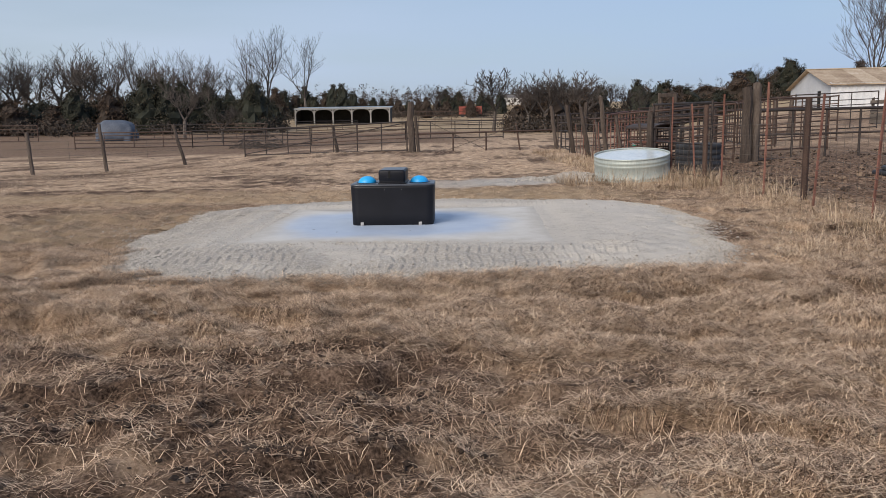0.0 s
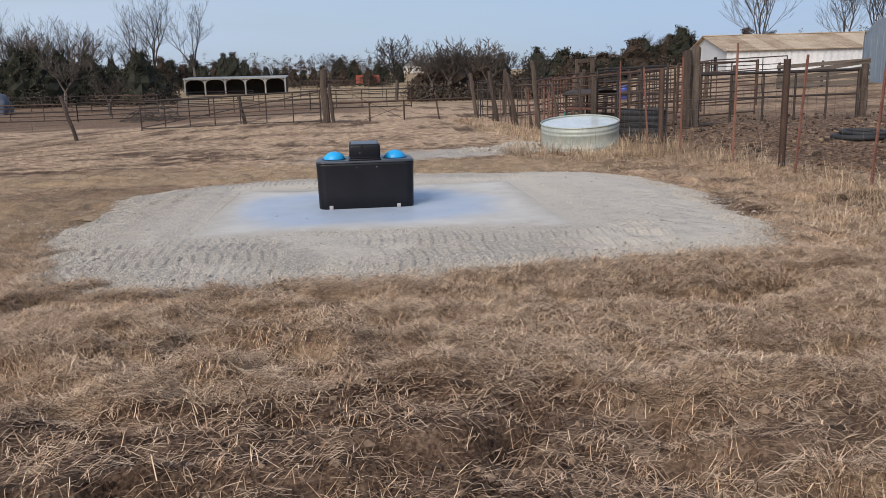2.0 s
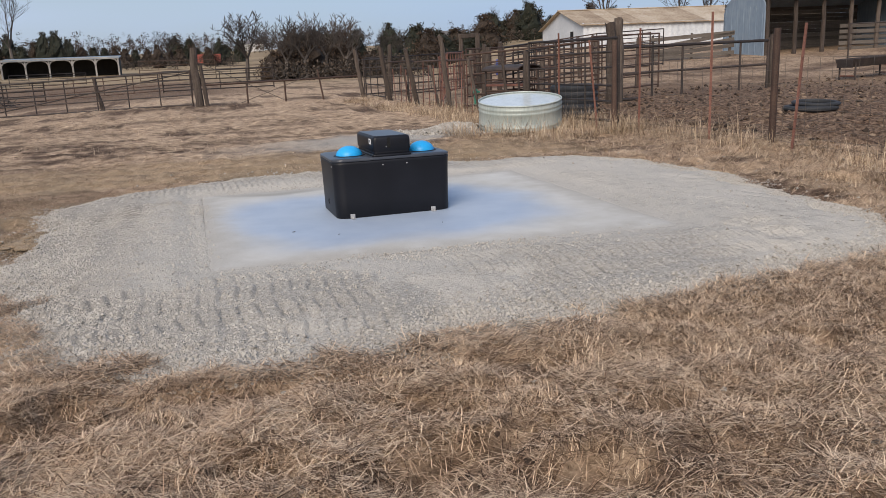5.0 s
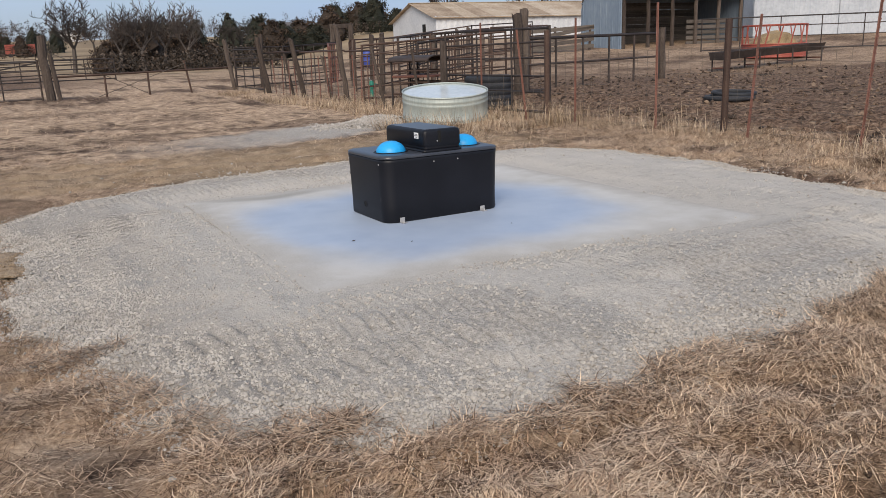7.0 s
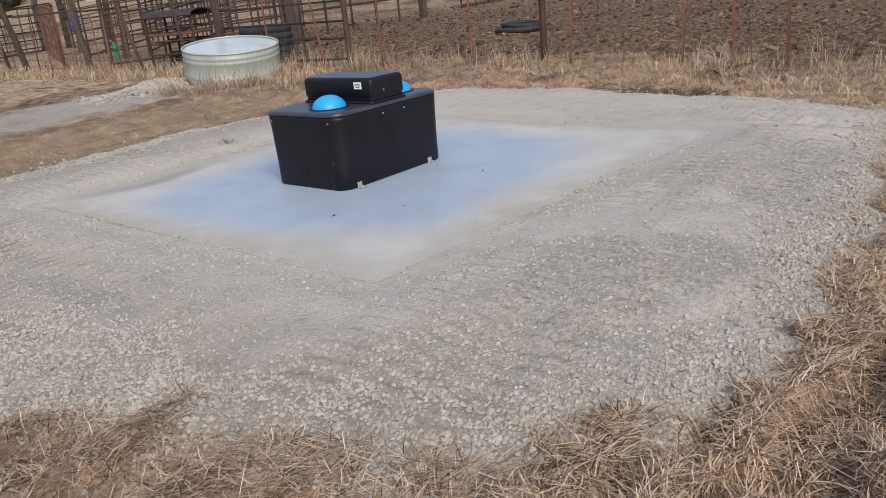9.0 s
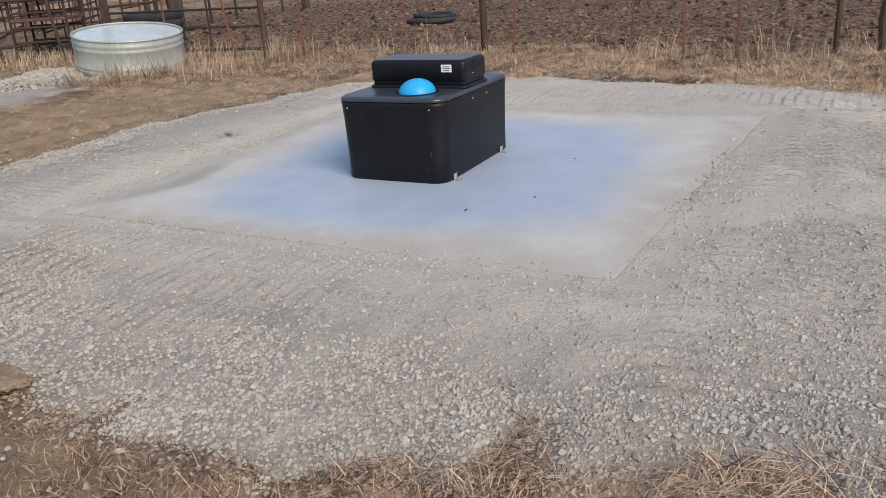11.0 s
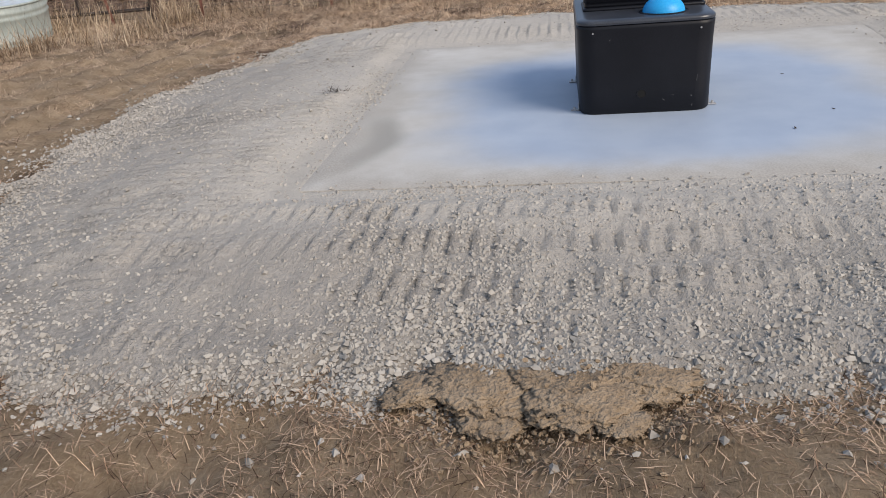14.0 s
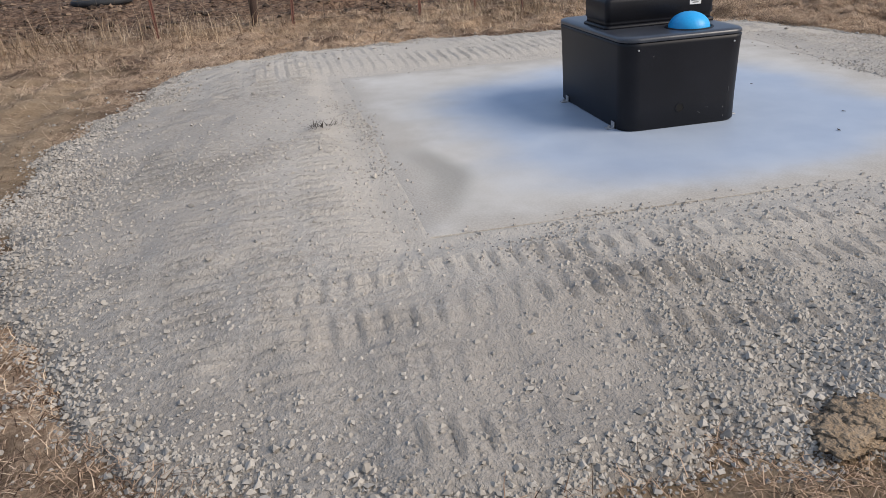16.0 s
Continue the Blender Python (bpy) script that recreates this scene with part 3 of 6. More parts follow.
def build_heap():
    xs, ys = np.arange(-5.2, 4.2, 0.019), np.arange(6.4, 15.9, 0.019)
    X, Y = np.meshgrid(xs, ys)
    x, y = X.ravel(), Y.ravel()
    z = heap_height(x, y)
    inset = heap_inset(x, y)
    i = np.arange(len(x)).reshape(X.shape)
    quads = np.stack((i[:-1, :-1], i[:-1, 1:], i[1:, 1:], i[1:, :-1]), -1).reshape(-1, 4)
    quads = quads[(inset[quads] > -0.45).all(1)]
    used, inv = np.unique(quads, return_inverse=True)
    me = mesh_arrays("gravel_bed", np.stack((x, y, z), 1)[used], [inv.reshape(-1, 4)], M["gravel"], {"edge": 0.7 * step(-inset[used], -0.12, 0.15), "stone_gap_shade": 0.8 * np.maximum(step(fbm(x[used], y[used], 1.1, 4, 51), 0.46, 0.62), step(inset[used], 0.6, 0.1)), "powder": np.maximum(pad_powder(x[used], y[used]), 0.75 * step(x[used], 0.6, 1.4)), "darker_sides": np.maximum(step(x[used], -2.5, -3.7), 0.8 * step(y[used], 13.1, 14.2))}, True)
    return tagged(new("gravel_bed", me), "raised bed of packed crushed limestone with loader tread marks", "gravel bed", kind="structure")


def build_pad():
    a, b, c, d = (Vector(p) for p in ((-2.66, 9.25, 0), (1.17, 9.0, 0), (1.3, 13.0, 0), (-2.62, 12.97, 0)))
    n = 70
    s = np.concatenate(([0.0, 0.0012], np.linspace(0.008, 0.992, n - 4), [0.9988, 1.0]))
    S, T = np.meshgrid(s, s)
    A, B, C, D = (np.array(p) for p in (a, b, c, d))
    P = (A * ((1 - S) * (1 - T))[..., None] + B * (S * (1 - T))[..., None] + C * (S * T)[..., None] + D * ((1 - S) * T)[..., None]).reshape(-1, 3)
    rim = np.minimum.reduce([S, 1 - S, T, 1 - T]).ravel() * 3.9
    edge = (rim == 0)
    out = P - P.mean(0)
    P[:, 2] = 0.146 - 0.006 * (1 - step(rim, 0.0, 0.06)) + 0.004 * (fbm(P[:, 0], P[:, 1], 0.8, 3, 47) - 0.5)
    P[edge, 2] = 0.02
    P[edge, :2] += out[edge, :2] * 0.002
    i = np.arange(n * n).reshape(n, n)
    quads = np.stack((i[:-1, :-1], i[:-1, 1:], i[1:, 1:], i[1:, :-1]), -1).reshape(-1, 4)
    me = mesh_arrays("concrete_pad", P, [quads], M["pad"], {"rim": rim}, False)
    return tagged(new("concrete_pad", me), "square pale concrete slab with a damp middle tinted by painted-in sky blue", "concrete slab", kind="structure")


build_ground()
build_heap()
build_pad()


# ---- the livestock waterer ----
def waterer():
    w = thing("livestock_waterer", "black plastic two-ball livestock waterer standing on the concrete slab", "livestock waterer", (-0.872, 11.105, 0.146))
    hx, hy = 0.565, 0.405
    rings = [round_rect(0, 0, hx - i, hy - i, r, z) for i, r, z in ((0.024, 0.10, 0.0), (0.015, 0.10, 0.012), (0.012, 0.11, 0.15), (0.006, 0.11, 0.42), (0.002, 0.11, 0.505), (0.0, 0.11, 0.525), (0.012, 0.11, 0.531))]
    body = part("body", loft(bmesh.new(), rings), M["plastic"], w, smooth=True)
    rings = [round_rect(0, 0, hx - i, hy - i, 0.11, z) for i, z in ((0.014, 0.531), (0.003, 0.532), (0.0, 0.536), (0.001, 0.551), (0.009, 0.559), (0.05, 0.563))]
    part("lid", loft(bmesh.new(), rings), M["plastic_top"], w, "weathered grey-black lid", True)
    # float housing across the middle, with a shelf round its foot
    rings = [round_rect(0, -0.02, 0.188 - i, 0.376 - i, 0.03, z, 4) for i, z in ((0.0, 0.56), (0.0, 0.575), (0.012, 0.583))]
    part("housing_base", loft(bmesh.new(), rings), M["plastic"], w, smooth=True)
    rings = [round_rect(0, -0.02, 0.178 - i, 0.37 - i, 0.032, z, 5) for i, z in ((0.004, 0.583), (0.008, 0.596), (0.006, 0.61), (0.0, 0.616), (0.0, 0.718), (0.003, 0.731), (0.010, 0.741), (0.022, 0.746))]
    housing = part("housing", loft(bmesh.new(), rings), M["plastic"], w, smooth=True)
    rings = [round_rect(0, -0.02, 0.154, 0.345, 0.028, z, 5) for z in (0.745, 0.749)]
    part("top_panel", loft(bmesh.new(), rings), M["plastic_top"], housing)
    bm = box(bmesh.new(), (0.034, 0.02, 0.1), pose(-0.03, -0.382, 0.685), 0.004)
    part("latch_slot", bm, M["hole"], housing, "near-black inset for the shade in the latch slot")
    bm = tube(bmesh.new(), (-0.055, -0.398, 0.65), (-0.055, -0.385, 0.65), 0.005, seg=8)
    part("latch_pin", bm, M["bracket"], housing, "steel latch pin")
    bm = box(bmesh.new(), (0.003, 0.078, 0.05), pose(-0.1785, -0.255, 0.694), 0.001)
    st = part("sticker", bm, M["sticker"], housing, "white paper sticker")
    for k, (dz, ln) in enumerate(((0.012, 0.05), (0.0, 0.06), (-0.012, 0.04))):
        part("text_bar", box(bmesh.new(), (0.002, ln, 0.006), pose(-0.1805, -0.255, 0.694 + dz)), M["print"], st)
    # the two balls that close the drinking holes
    for x in (-0.355, 0.355):
        prof = [(0.126 * math.cos(radians(a)), 0.56 + 0.096 * math.sin(radians(a))) for a in range(0, 90, 9)] + [(0.004, 0.656)]
        bm = lathe(bmesh.new(), prof, 28)
        bmesh.ops.translate(bm, verts=bm.verts, vec=(x, -0.12, 0))
        part("ball", bm, M["blue"], w, "bright blue plastic ball", True)
        bm = lathe(bmesh.new(), [(0.128, 0.56), (0.132, 0.569), (0.144, 0.569), (0.15, 0.56)], 28)
        bmesh.ops.translate(bm, verts=bm.verts, vec=(x, -0.12, 0))
        part("hole_rim", bm, M["plastic"], w, smooth=True)
    # anchor brackets on the slab
    for x, y in ((-0.41, -1), (0.37, -1), (-0.41, 1), (0.37, 1)):
        bm = box(bmesh.new(), (0.045, 0.006, 0.044), pose(x, y * 0.395, 0.022), 0.002)
        box(bm, (0.045, 0.05, 0.006), pose(x, y * 0.419, 0.004), 0.002)
        br = part("anchor_bracket", bm, M["bracket"], w, "bright galvanised anchor bracket")
        part("anchor_bolt", tube(bmesh.new(), (x, y * 0.422, 0.006), (x, y * 0.422, 0.022), 0.008, seg=6), M["bracket"], br)
    for x, y, z, dx, dy in ((-0.10, -0.404, 0.485, 0, -1), (0.13, -0.404, 0.485, 0, -1), (-0.49, -0.385, 0.49, -0.5, -1), (-0.563, -0.31, 0.49, -1, 0), (-0.563, 0.31, 0.49, -1, 0)):
        n = Vector((dx, dy, 0)).normalized()
        p = Vector((x, y, z))
        part("bolt", tube(bmesh.new(), p - n * 0.01, p + n * 0.003, 0.0055, seg=8), M["bracket"], w, "small steel bolt")
    part("drain_hole", tube(bmesh.new(), (-0.54, 0.02, 0.12), (-0.5535, 0.02, 0.12), 0.024, seg=16), M["hole"], w, "near-black disc for the shade in the drain hole")
    part("drain_lip", lathe_x(-0.549, 0.02, 0.12, 0.0245, 0.031), M["plastic"], w)
    r = random.Random(4)
    for y, z, ly, lz, tilt in ((-0.10, 0.085, 0.06, 0.004, 35), (-0.16, 0.105, 0.03, 0.004, 5), (-0.28, 0.05, 0.006, 0.05, 12), (-0.27, 0.1, 0.008, 0.03, -20), (0.2, 0.455, 0.05, 0.005, -35), (0.1, 0.03, 0.01, 0.004, 0), (-0.3, 0.20, 0.004, 0.05, 4)):
        zx = -0.548 - 0.012 * (z / 0.5)
        part("scuff", box(bmesh.new(), (0.003, ly * 0.8, lz * 0.7), pose(zx, y, z, tilt)), M["scuff"], body, "pale scuff mark")
    w.scale = (1.025, 1.0, 1.012)
    return w


def lathe_x(x, y, z, r0, r1):
    bm = lathe(bmesh.new(), [(r0, 0), (r0, 0.006), (r1, 0.006), (r1, 0)], 16)
    bmesh.ops.transform(bm, matrix=pose(x, y, z, 0, -90, 0), verts=bm.verts)
    return bm


waterer()


# ---- round stock tank ----
def stock_tank():
    x, y = 4.45, 19.93
    t = thing("stock_tank", "round galvanised steel stock tank filled with icy water", "stock tank", (x, y, float(land(x, y)) - 0.04))
    R, n = 0.92, 96
    prof = [(R - 0.015, 0.0), (R - 0.01, 0.02), (R, 0.03), (R, 0.07), (R + 0.012, 0.085), (R, 0.10), (R, 0.13), (R + 0.012, 0.145), (R, 0.16), (R, 0.40), (R + 0.014, 0.42), (R, 0.44), (R + 0.002, 0.48), (R + 0.014, 0.50), (R, 0.52), (R, 0.585)]
    bm = bmesh.new()
    rings = []
    for r, z in prof:
        ribbed = 0.008 if 0.16 <= z <= 0.41 else 0.0
        rings.append([((r + ribbed * math.sin(i * math.pi)) * math.cos(2 * math.pi * i / n), r * math.sin(2 * math.pi * i / n), z) for i in range(n)])
    loft(bm, rings, True, False)
    loft(bm, [[((R - 0.004) * math.cos(-2 * math.pi * i / n), (R - 0.004) * math.sin(-2 * math.pi * i / n), z) for i in range(n)] for z in (0.585, 0.45)][::1], False, False)
    part("wall", bm, M["galv"], t, "ribbed galvanised wall", True)
    bm = bmesh.new()
    seg, tr = 64, 0.016
    rings = [[((R + tr * math.cos(a)) * math.cos(b), (R + tr * math.cos(a)) * math.sin(b), 0.59 + tr * math.sin(a)) for a in (2 * math.pi * k / 8 for k in range(8))] for b in (2 * math.pi * i / seg for i in range(seg + 1))]
    loft(bm, rings, False, False)
    part("rim", bm, M["galv"], t, "rolled steel rim", True)
    bm = bmesh.new()
    rings = [[(r * math.cos(2 * math.pi * i / 48), r * math.sin(2 * math.pi * i / 48), z) for i in range(48)] for r, z in ((R - 0.006, 0.565), (R - 0.06, 0.57), (0.4, 0.572))]
    loft(bm, rings, False, True)
    part("ice_surface", bm, M["ice"], t, "icy water, its pale sky reflection put into the colour")
    for ob in t.children:
        ob.scale = (1, 1, 1.08)
    lean = Matrix.Rotation(radians(7.5), 4, Vector((0.91, -0.42, 0)))
    t.matrix_world = Matrix.Translation((x, y, float(land(x, y)) + 0.03)) @ lean
    return t


stock_tank()


def gz(x, y):
    return float(land(x, y))


# ---- posts ----
def worn_post(bm, a, b, r, seg=9, seed=0):
    """A weathered, slightly crooked round post."""
    q = random.Random(seed)
    a, b = Vector(a), Vector(b)
    rings = []
    for k in range(7):
        f = k / 6
        c = a.lerp(b, f) + Vector((q.uniform(-1, 1), q.uniform(-1, 1), 0)) * r * 0.18
        rings.append([(c.x + r * (1 - 0.12 * f) * q.uniform(0.86, 1.1) * math.cos(2 * math.pi * i / seg), c.y + r * (1 - 0.12 * f) * q.uniform(0.86, 1.1) * math.sin(2 * math.pi * i / seg), c.z + (q.uniform(-0.06, 0.04) if k == 6 else 0)) for i in range(seg)])
    return loft(bm, rings)


def t_post(bm, a, b, s=0.0165):
    """A studded steel T-post."""
    a, b = Vector(a), Vector(b)
    d = b - a
    m = Matrix.Translation((a + b) / 2) @ d.to_track_quat("Z", "Y").to_matrix().to_4x4()
    box(bm, (2.4 * s, 0.5 * s, d.length), m)
    box(bm, (0.5 * s, 1.8 * s, d.length), m @ pose(0, 0.9 * s, 0))
    k = int(d.length / 0.11)
    for i in range(k):
        box(bm, (0.6 * s, 0.5 * s, 0.025), m @ pose(0, -0.5 * s, -d.length / 2 + (i + 0.5) * 0.11))
    return bm


def wire_span(parent, a, b, zs, step_x, r=0.003):
    """Woven wire between two posts: line wires and stays, each a part."""
    a, b = Vector(a), Vector(b)
    L = (b - a).length
    for z in zs:
        sag = random.uniform(-0.02, 0.015)
        mid = a.lerp(b, 0.5) + Vector((0, 0, z + sag))
        bm = bmesh.new()
        for p, q in ((a + Vector((0, 0, z)), mid), (mid, b + Vector((0, 0, z)))):
            tube(bm, p, q, r, seg=3, caps=False)
        part("line_wire", bm, M["wire"], parent)
    n = max(2, int(L / step_x))
    for i in range(1, n):
        p = a.lerp(b, i / n)
        bm = tube(bmesh.new(), p + Vector((random.uniform(-0.015, 0.015), 0, zs[0])), p + Vector((0, 0, zs[-1])), r * 0.9, seg=3, caps=False)
        part("stay_wire", bm, M["wire"], parent)


# ---- wire fence along the pen ----
def east_fence():
    f = thing("wire_fence", "woven wire stock fence on red steel posts and brown pipes", "fence", (0, 0, 0))
    reds = ((5.45, 20.0, 2.1, 0, 0), (5.62, 18.5, 1.9, -0.05, 0.30), (5.75, 17.1, 2.05, 0, 0), (5.87, 15.05, 2.2, 0.03, 0.06), (5.98, 13.2, 1.9, 0.04, -0.12), (6.0, 11.35, 2.1, 0.05, -0.1), (5.85, 10.55, 1.7, 0, 0.05), (5.8, 9.84, 1.6, 0, 0), (5.85, 6.6, 1.9, 0, 0))
    stops = []
    for x, y, top, lx, ly in reds:
        g = gz(x, y)
        part("steel_post", t_post(bmesh.new(), (x, y, g - 0.25), (x + lx, y + ly, top)), M["rust"], f, "faded red steel post")
        stops.append((y, x))
    for x, y, top, r in ((5.6, 17.8, 1.85, 0.055), (6.05, 13.72, 1.86, 0.055), (5.9, 8.61, 1.7, 0.035), (6.05, 8.05, 1.75, 0.10), (6.05, 5.0, 1.8, 0.09)):
        g = gz(x, y)
        if r < 0.08:
            bm = tube(bmesh.new(), (x, y, g - 0.2), (x, y, top), r, seg=12)
            part("pipe_post", bm, M["pipe"], f, "rusted brown steel pipe post")
        else:
            part("wood_post", worn_post(bmesh.new(), (x, y, g - 0.2), (x, y, top), r, seed=int(y * 10)), M["wood"], f, "weathered grey wooden post")
        stops.append((y, x))
    stops.sort()
    zs = (0.06, 0.17, 0.29, 0.42, 0.57, 0.74, 0.93, 1.13, 1.33)
    for (y0, x0), (y1, x1) in zip(stops, stops[1:]):
        wire_span(f, (x0, y0, gz(x0, y0)), (x1, y1, gz(x1, y1)), zs, 0.22)


# ---- pipe panels and gates ----
def pipe_panel(name, a, b, h, rails, uprights, mat, label, lift=0.1, r=0.022, brace=False, category="gate"):
    """A welded pipe panel from a to b on the plan, h high."""
    (ax, ay), (bx, by) = a, b
    A, B = Vector((ax, ay, gz(ax, ay) + lift)), Vector((bx, by, gz(bx, by) + lift))
    t = thing(name, label, category, (ax, ay, A.z))
    B = B - A
    A = Vector((0, 0, 0))
    up = Vector((0, 0, 1))
    for k in range(rails):
        z = h * (k / (rails - 1)) ** 0.9
        end = k in (0, rails - 1)
        q = random.Random(ax * 7 + k)
        part("rail", tube(bmesh.new(), A + up * (z + q.uniform(-0.03, 0.03)), B + up * (z + q.uniform(-0.05, 0.03)), r if end else r * 0.75, seg=7), M[mat], t)
    for k in range(uprights):
        p = A.lerp(B, k / (uprights - 1))
        edge = k in (0, uprights - 1)
        part("upright", tube(bmesh.new(), p - up * (lift + 0.05 if edge else 0.01), p + up * (h + (r if edge else 0)), r if edge else r * 0.75, seg=7), M[mat], t)
    if brace:
        part("brace", tube(bmesh.new(), A + up * 0.05, B + up * (h - 0.05), r * 0.7, seg=6), M[mat], t)
    return t


def lone_post(x, y, top, r, label="weathered grey wooden fence post", lean=(0, 0), group="fence posts", seed=None):
    g = gz(x, y)
    bm = worn_post(bmesh.new(), (0, 0, -0.2), (lean[0], lean[1], top - g), r, seed=seed if seed is not None else int(abs(x * 31 + y * 17)))
    me = part("wooden_post", bm, M["wood"])
    me.matrix_world = pose(x, y, g)
    return tagged(me, label, "fence post", group)


east_fence()
# heavy gate posts by the pen gate
lone_post(8.18, 22.45, 2.4, 0.15, "thick split weathered wooden gate post", (0.02, 0.05), seed=5)
lone_post(8.5, 22.65, 2.52, 0.14, "thick split weathered wooden gate post", (0.05, 0), seed=9)
lone_post(13.5, 22.6, 1.98, 0.11, "weathered wooden gate post with a stone at its foot", seed=3)
pipe_panel("pen_gate", (8.6, 22.6), (13.3, 22.55), 1.38, 3, 6, "darkpipe", "dark steel pipe pen gate with mesh infill", 0.0, 0.042)
pipe_panel("corral_panel", (5.45, 26.4), (7.95, 22.7), 1.5, 6, 4, "pipe", "brown rusted pipe corral panel", 0.15, 0.03, category="corral panel")
pipe_panel("corral_panel", (5.3, 21.3), (5.78, 17.95), 1.65, 6, 4, "darkpipe", "dark steel pipe corral panel", 0.2, 0.028, category="corral panel")
# posts of the lane fence
for x, y, top, r, lean in ((5.2, 27.0, 2.4, 0.085, (-0.28, 0)), (5.25, 30.8, 2.1, 0.095, (-0.4, 0)), (5.2, 34.5, 2.25, 0.11, (-0.35, 0)), (4.92, 38.3, 2.3, 0.10, (-0.3, 0)), (5.3, 24.6, 1.7, 0.045, (-0.3, 0.2)), (5.25, 21.25, 1.75, 0.09, (-0.05, 0)), (5.5, 23.0, 1.6, 0.04, (-0.2, 0)), (5.35, 28.6, 1.5, 0.05, (-0.3, 0)), (5.4, 32.4, 1.6, 0.05, (-0.25, 0)), (9.2, 29.0, 2.1, 0.09, (0.1, 0)), (12.2, 30.5, 2.2, 0.1, (0, 0)), (13.6, 34.5, 2.4, 0.09, (-0.1, 0)), (8.0, 33.0, 2.0, 0.09, (0.1, 0))):
    lone_post(x, y, top, r, "weathered grey wooden lane fence post", lean)
for (ya, yb) in ((24.6, 27.0), (27.0, 30.8), (30.8, 34.5)):
    f = thing("wire_fence", "sagging woven wire with pinkish steel rods between posts", "fence", (5.15, ya, gz(5.15, ya)), group="lane wire")
    wire_span(f, (0, 0, 0), (0, yb - ya, gz(5.15, yb) - gz(5.15, ya)), (0.1, 0.3, 0.5, 0.75, 1.0, 1.3), 0.4, 0.006)
    for k in range(1, 5):
        p = (yb - ya) * k / 5
        part("steel_rod", tube(bmesh.new(), (0.05, p, -0.1), (0.05 + random.uniform(-0.1, 0.1), p, 1.35 + random.uniform(-0.1, 0.2)), 0.018, seg=5), M["rust"], f)
    part("top_rail", tube(bmesh.new(), (0, 0, 1.55), (0, yb - ya, 1.55), 0.025, seg=6), M["pipe"], f)
pipe_panel("corral_panel", (5.0, 34.6), (4.95, 38.2), 1.5, 5, 4, "darkpipe", "dark steel pipe corral panel", 0.15, 0.028, category="corral panel")
# corral behind, with its wooden H-frame
lone_post(10.5, 41.0, 2.9, 0.13, "tall weathered wooden corral post")
lone_post(10.9, 39.7, 2.85, 0.13, "tall weathered wooden corral post")
hb = part("wooden_crossbeam", box(bmesh.new(), (0.12, 1.5, 0.2), pose(0, 0, 0, 0, 0, 17), 0.02), M["wood"])
hb.matrix_world = pose(10.7, 40.35, 2.8)
tagged(hb, "weathered wooden beam across two corral posts", "beam")
for a, b in (((5.2, 39), (10.4, 40.9)), ((11.0, 39.6), (15.5, 36.5)), ((15.5, 36.5), (20, 38)), ((7.0, 30.5), (11, 33.5)), ((11, 33.5), (14.8, 31)), ((7.2, 27.5), (9.8, 30)), ((9.0, 25.0), (12.6, 27.0)), ((9.3, 36), (10.6, 39.3))):
    pipe_panel("corral_panel", a, b, 1.6, 6, 4, random.Random(a[0]).choice(("darkpipe", "pipe", "darkpipe")), "rusty steel pipe corral panel", 0.12, 0.028, category="corral panel")

for a, b, h, mat in (((5.6, 29.3), (7.3, 33.6), 1.5, "rust"), ((6.2, 24.4), (8.6, 25.4), 1.5, "darkpipe"), ((7.6, 34.4), (8.9, 36.2), 1.5, "rust"), ((6.4, 36.2), (9.6, 37.8), 1.55, "darkpipe"), ((8.4, 27.6), (11.8, 29.4), 1.6, "pipe"), ((11.4, 31.6), (12.4, 36.4), 1.6, "darkpipe")):
    pipe_panel("corral_panel", a, b, h, 6, 7, mat, "rusty steel corral panel with upright rods", 0.12, 0.026, category="corral panel")
for x, y, top, r in ((6.9, 28.2, 2.0, 0.1), (7.7, 30.7, 2.15, 0.09), (9.6, 33.8, 2.3, 0.11), (6.4, 39.3, 2.5, 0.11), (11.9, 27.2, 2.1, 0.1), (15.3, 36.6, 2.5, 0.11)):
    lone_post(x, y, top, r, "weathered grey wooden corral post", (0.06, 0.0))


def cattle_chute():
    """A small steel headgate stand with a bowed roof plate."""
    x, y = 5.9, 23.8
    t = thing("cattle_chute", "dark rusty steel cattle chute with a bowed roof plate", "cattle chute", (x, y, gz(x, y)), 25)
    for px in (-0.4, 0.4):
        for py in (-0.6, 0.6):
            part("leg", tube(bmesh.new(), (px, py, -0.1), (px, py, 1.25), 0.03, seg=7), M["darkpipe"], t)
        for z in (0.35, 0.65, 0.95, 1.22):
            part("side_rail", tube(bmesh.new(), (px, -0.6, z), (px, 0.6, z), 0.022, seg=6), M["pipe"], t)
    bm = bmesh.new()
    prof = [(0.5 * math.cos(radians(a)), 1.2 + 0.14 * math.sin(radians(a))) for a in range(0, 181, 20)]
    ring = prof + [(p * 0.96, q - 0.025) for p, q in reversed(prof)]
    loft(bm, [[(p, v, q) for p, q in ring] for v in (-0.66, 0.66)])
    part("roof_plate", bm, M["darkpipe"], t)
    part("shelf", box(bmesh.new(), (0.84, 1.24, 0.06), pose(0, 0, 0.8), 0.01), M["rust"], t, "rusty red tray")


cattle_chute()

# long pipe gate, its posts and the low rail beside it
pipe_panel("long_gate", (-11.3, 42.3), (-2.35, 38.5), 1.35, 5, 8, "darkpipe", "long dark steel pipe gate with a diagonal brace", 0.1, 0.036, True)
lone_post(-2.1, 38.35, 2.6, 0.17, "thick weathered wooden corner post", (-0.05, 0))
lone_post(-1.75, 38.2, 1.9, 0.09, "weathered wooden brace post", (-0.15, 0.2))
lone_post(-6.0, 40.4, 1.6, 0.09, "leaning weathered wooden post", (-0.25, 0))
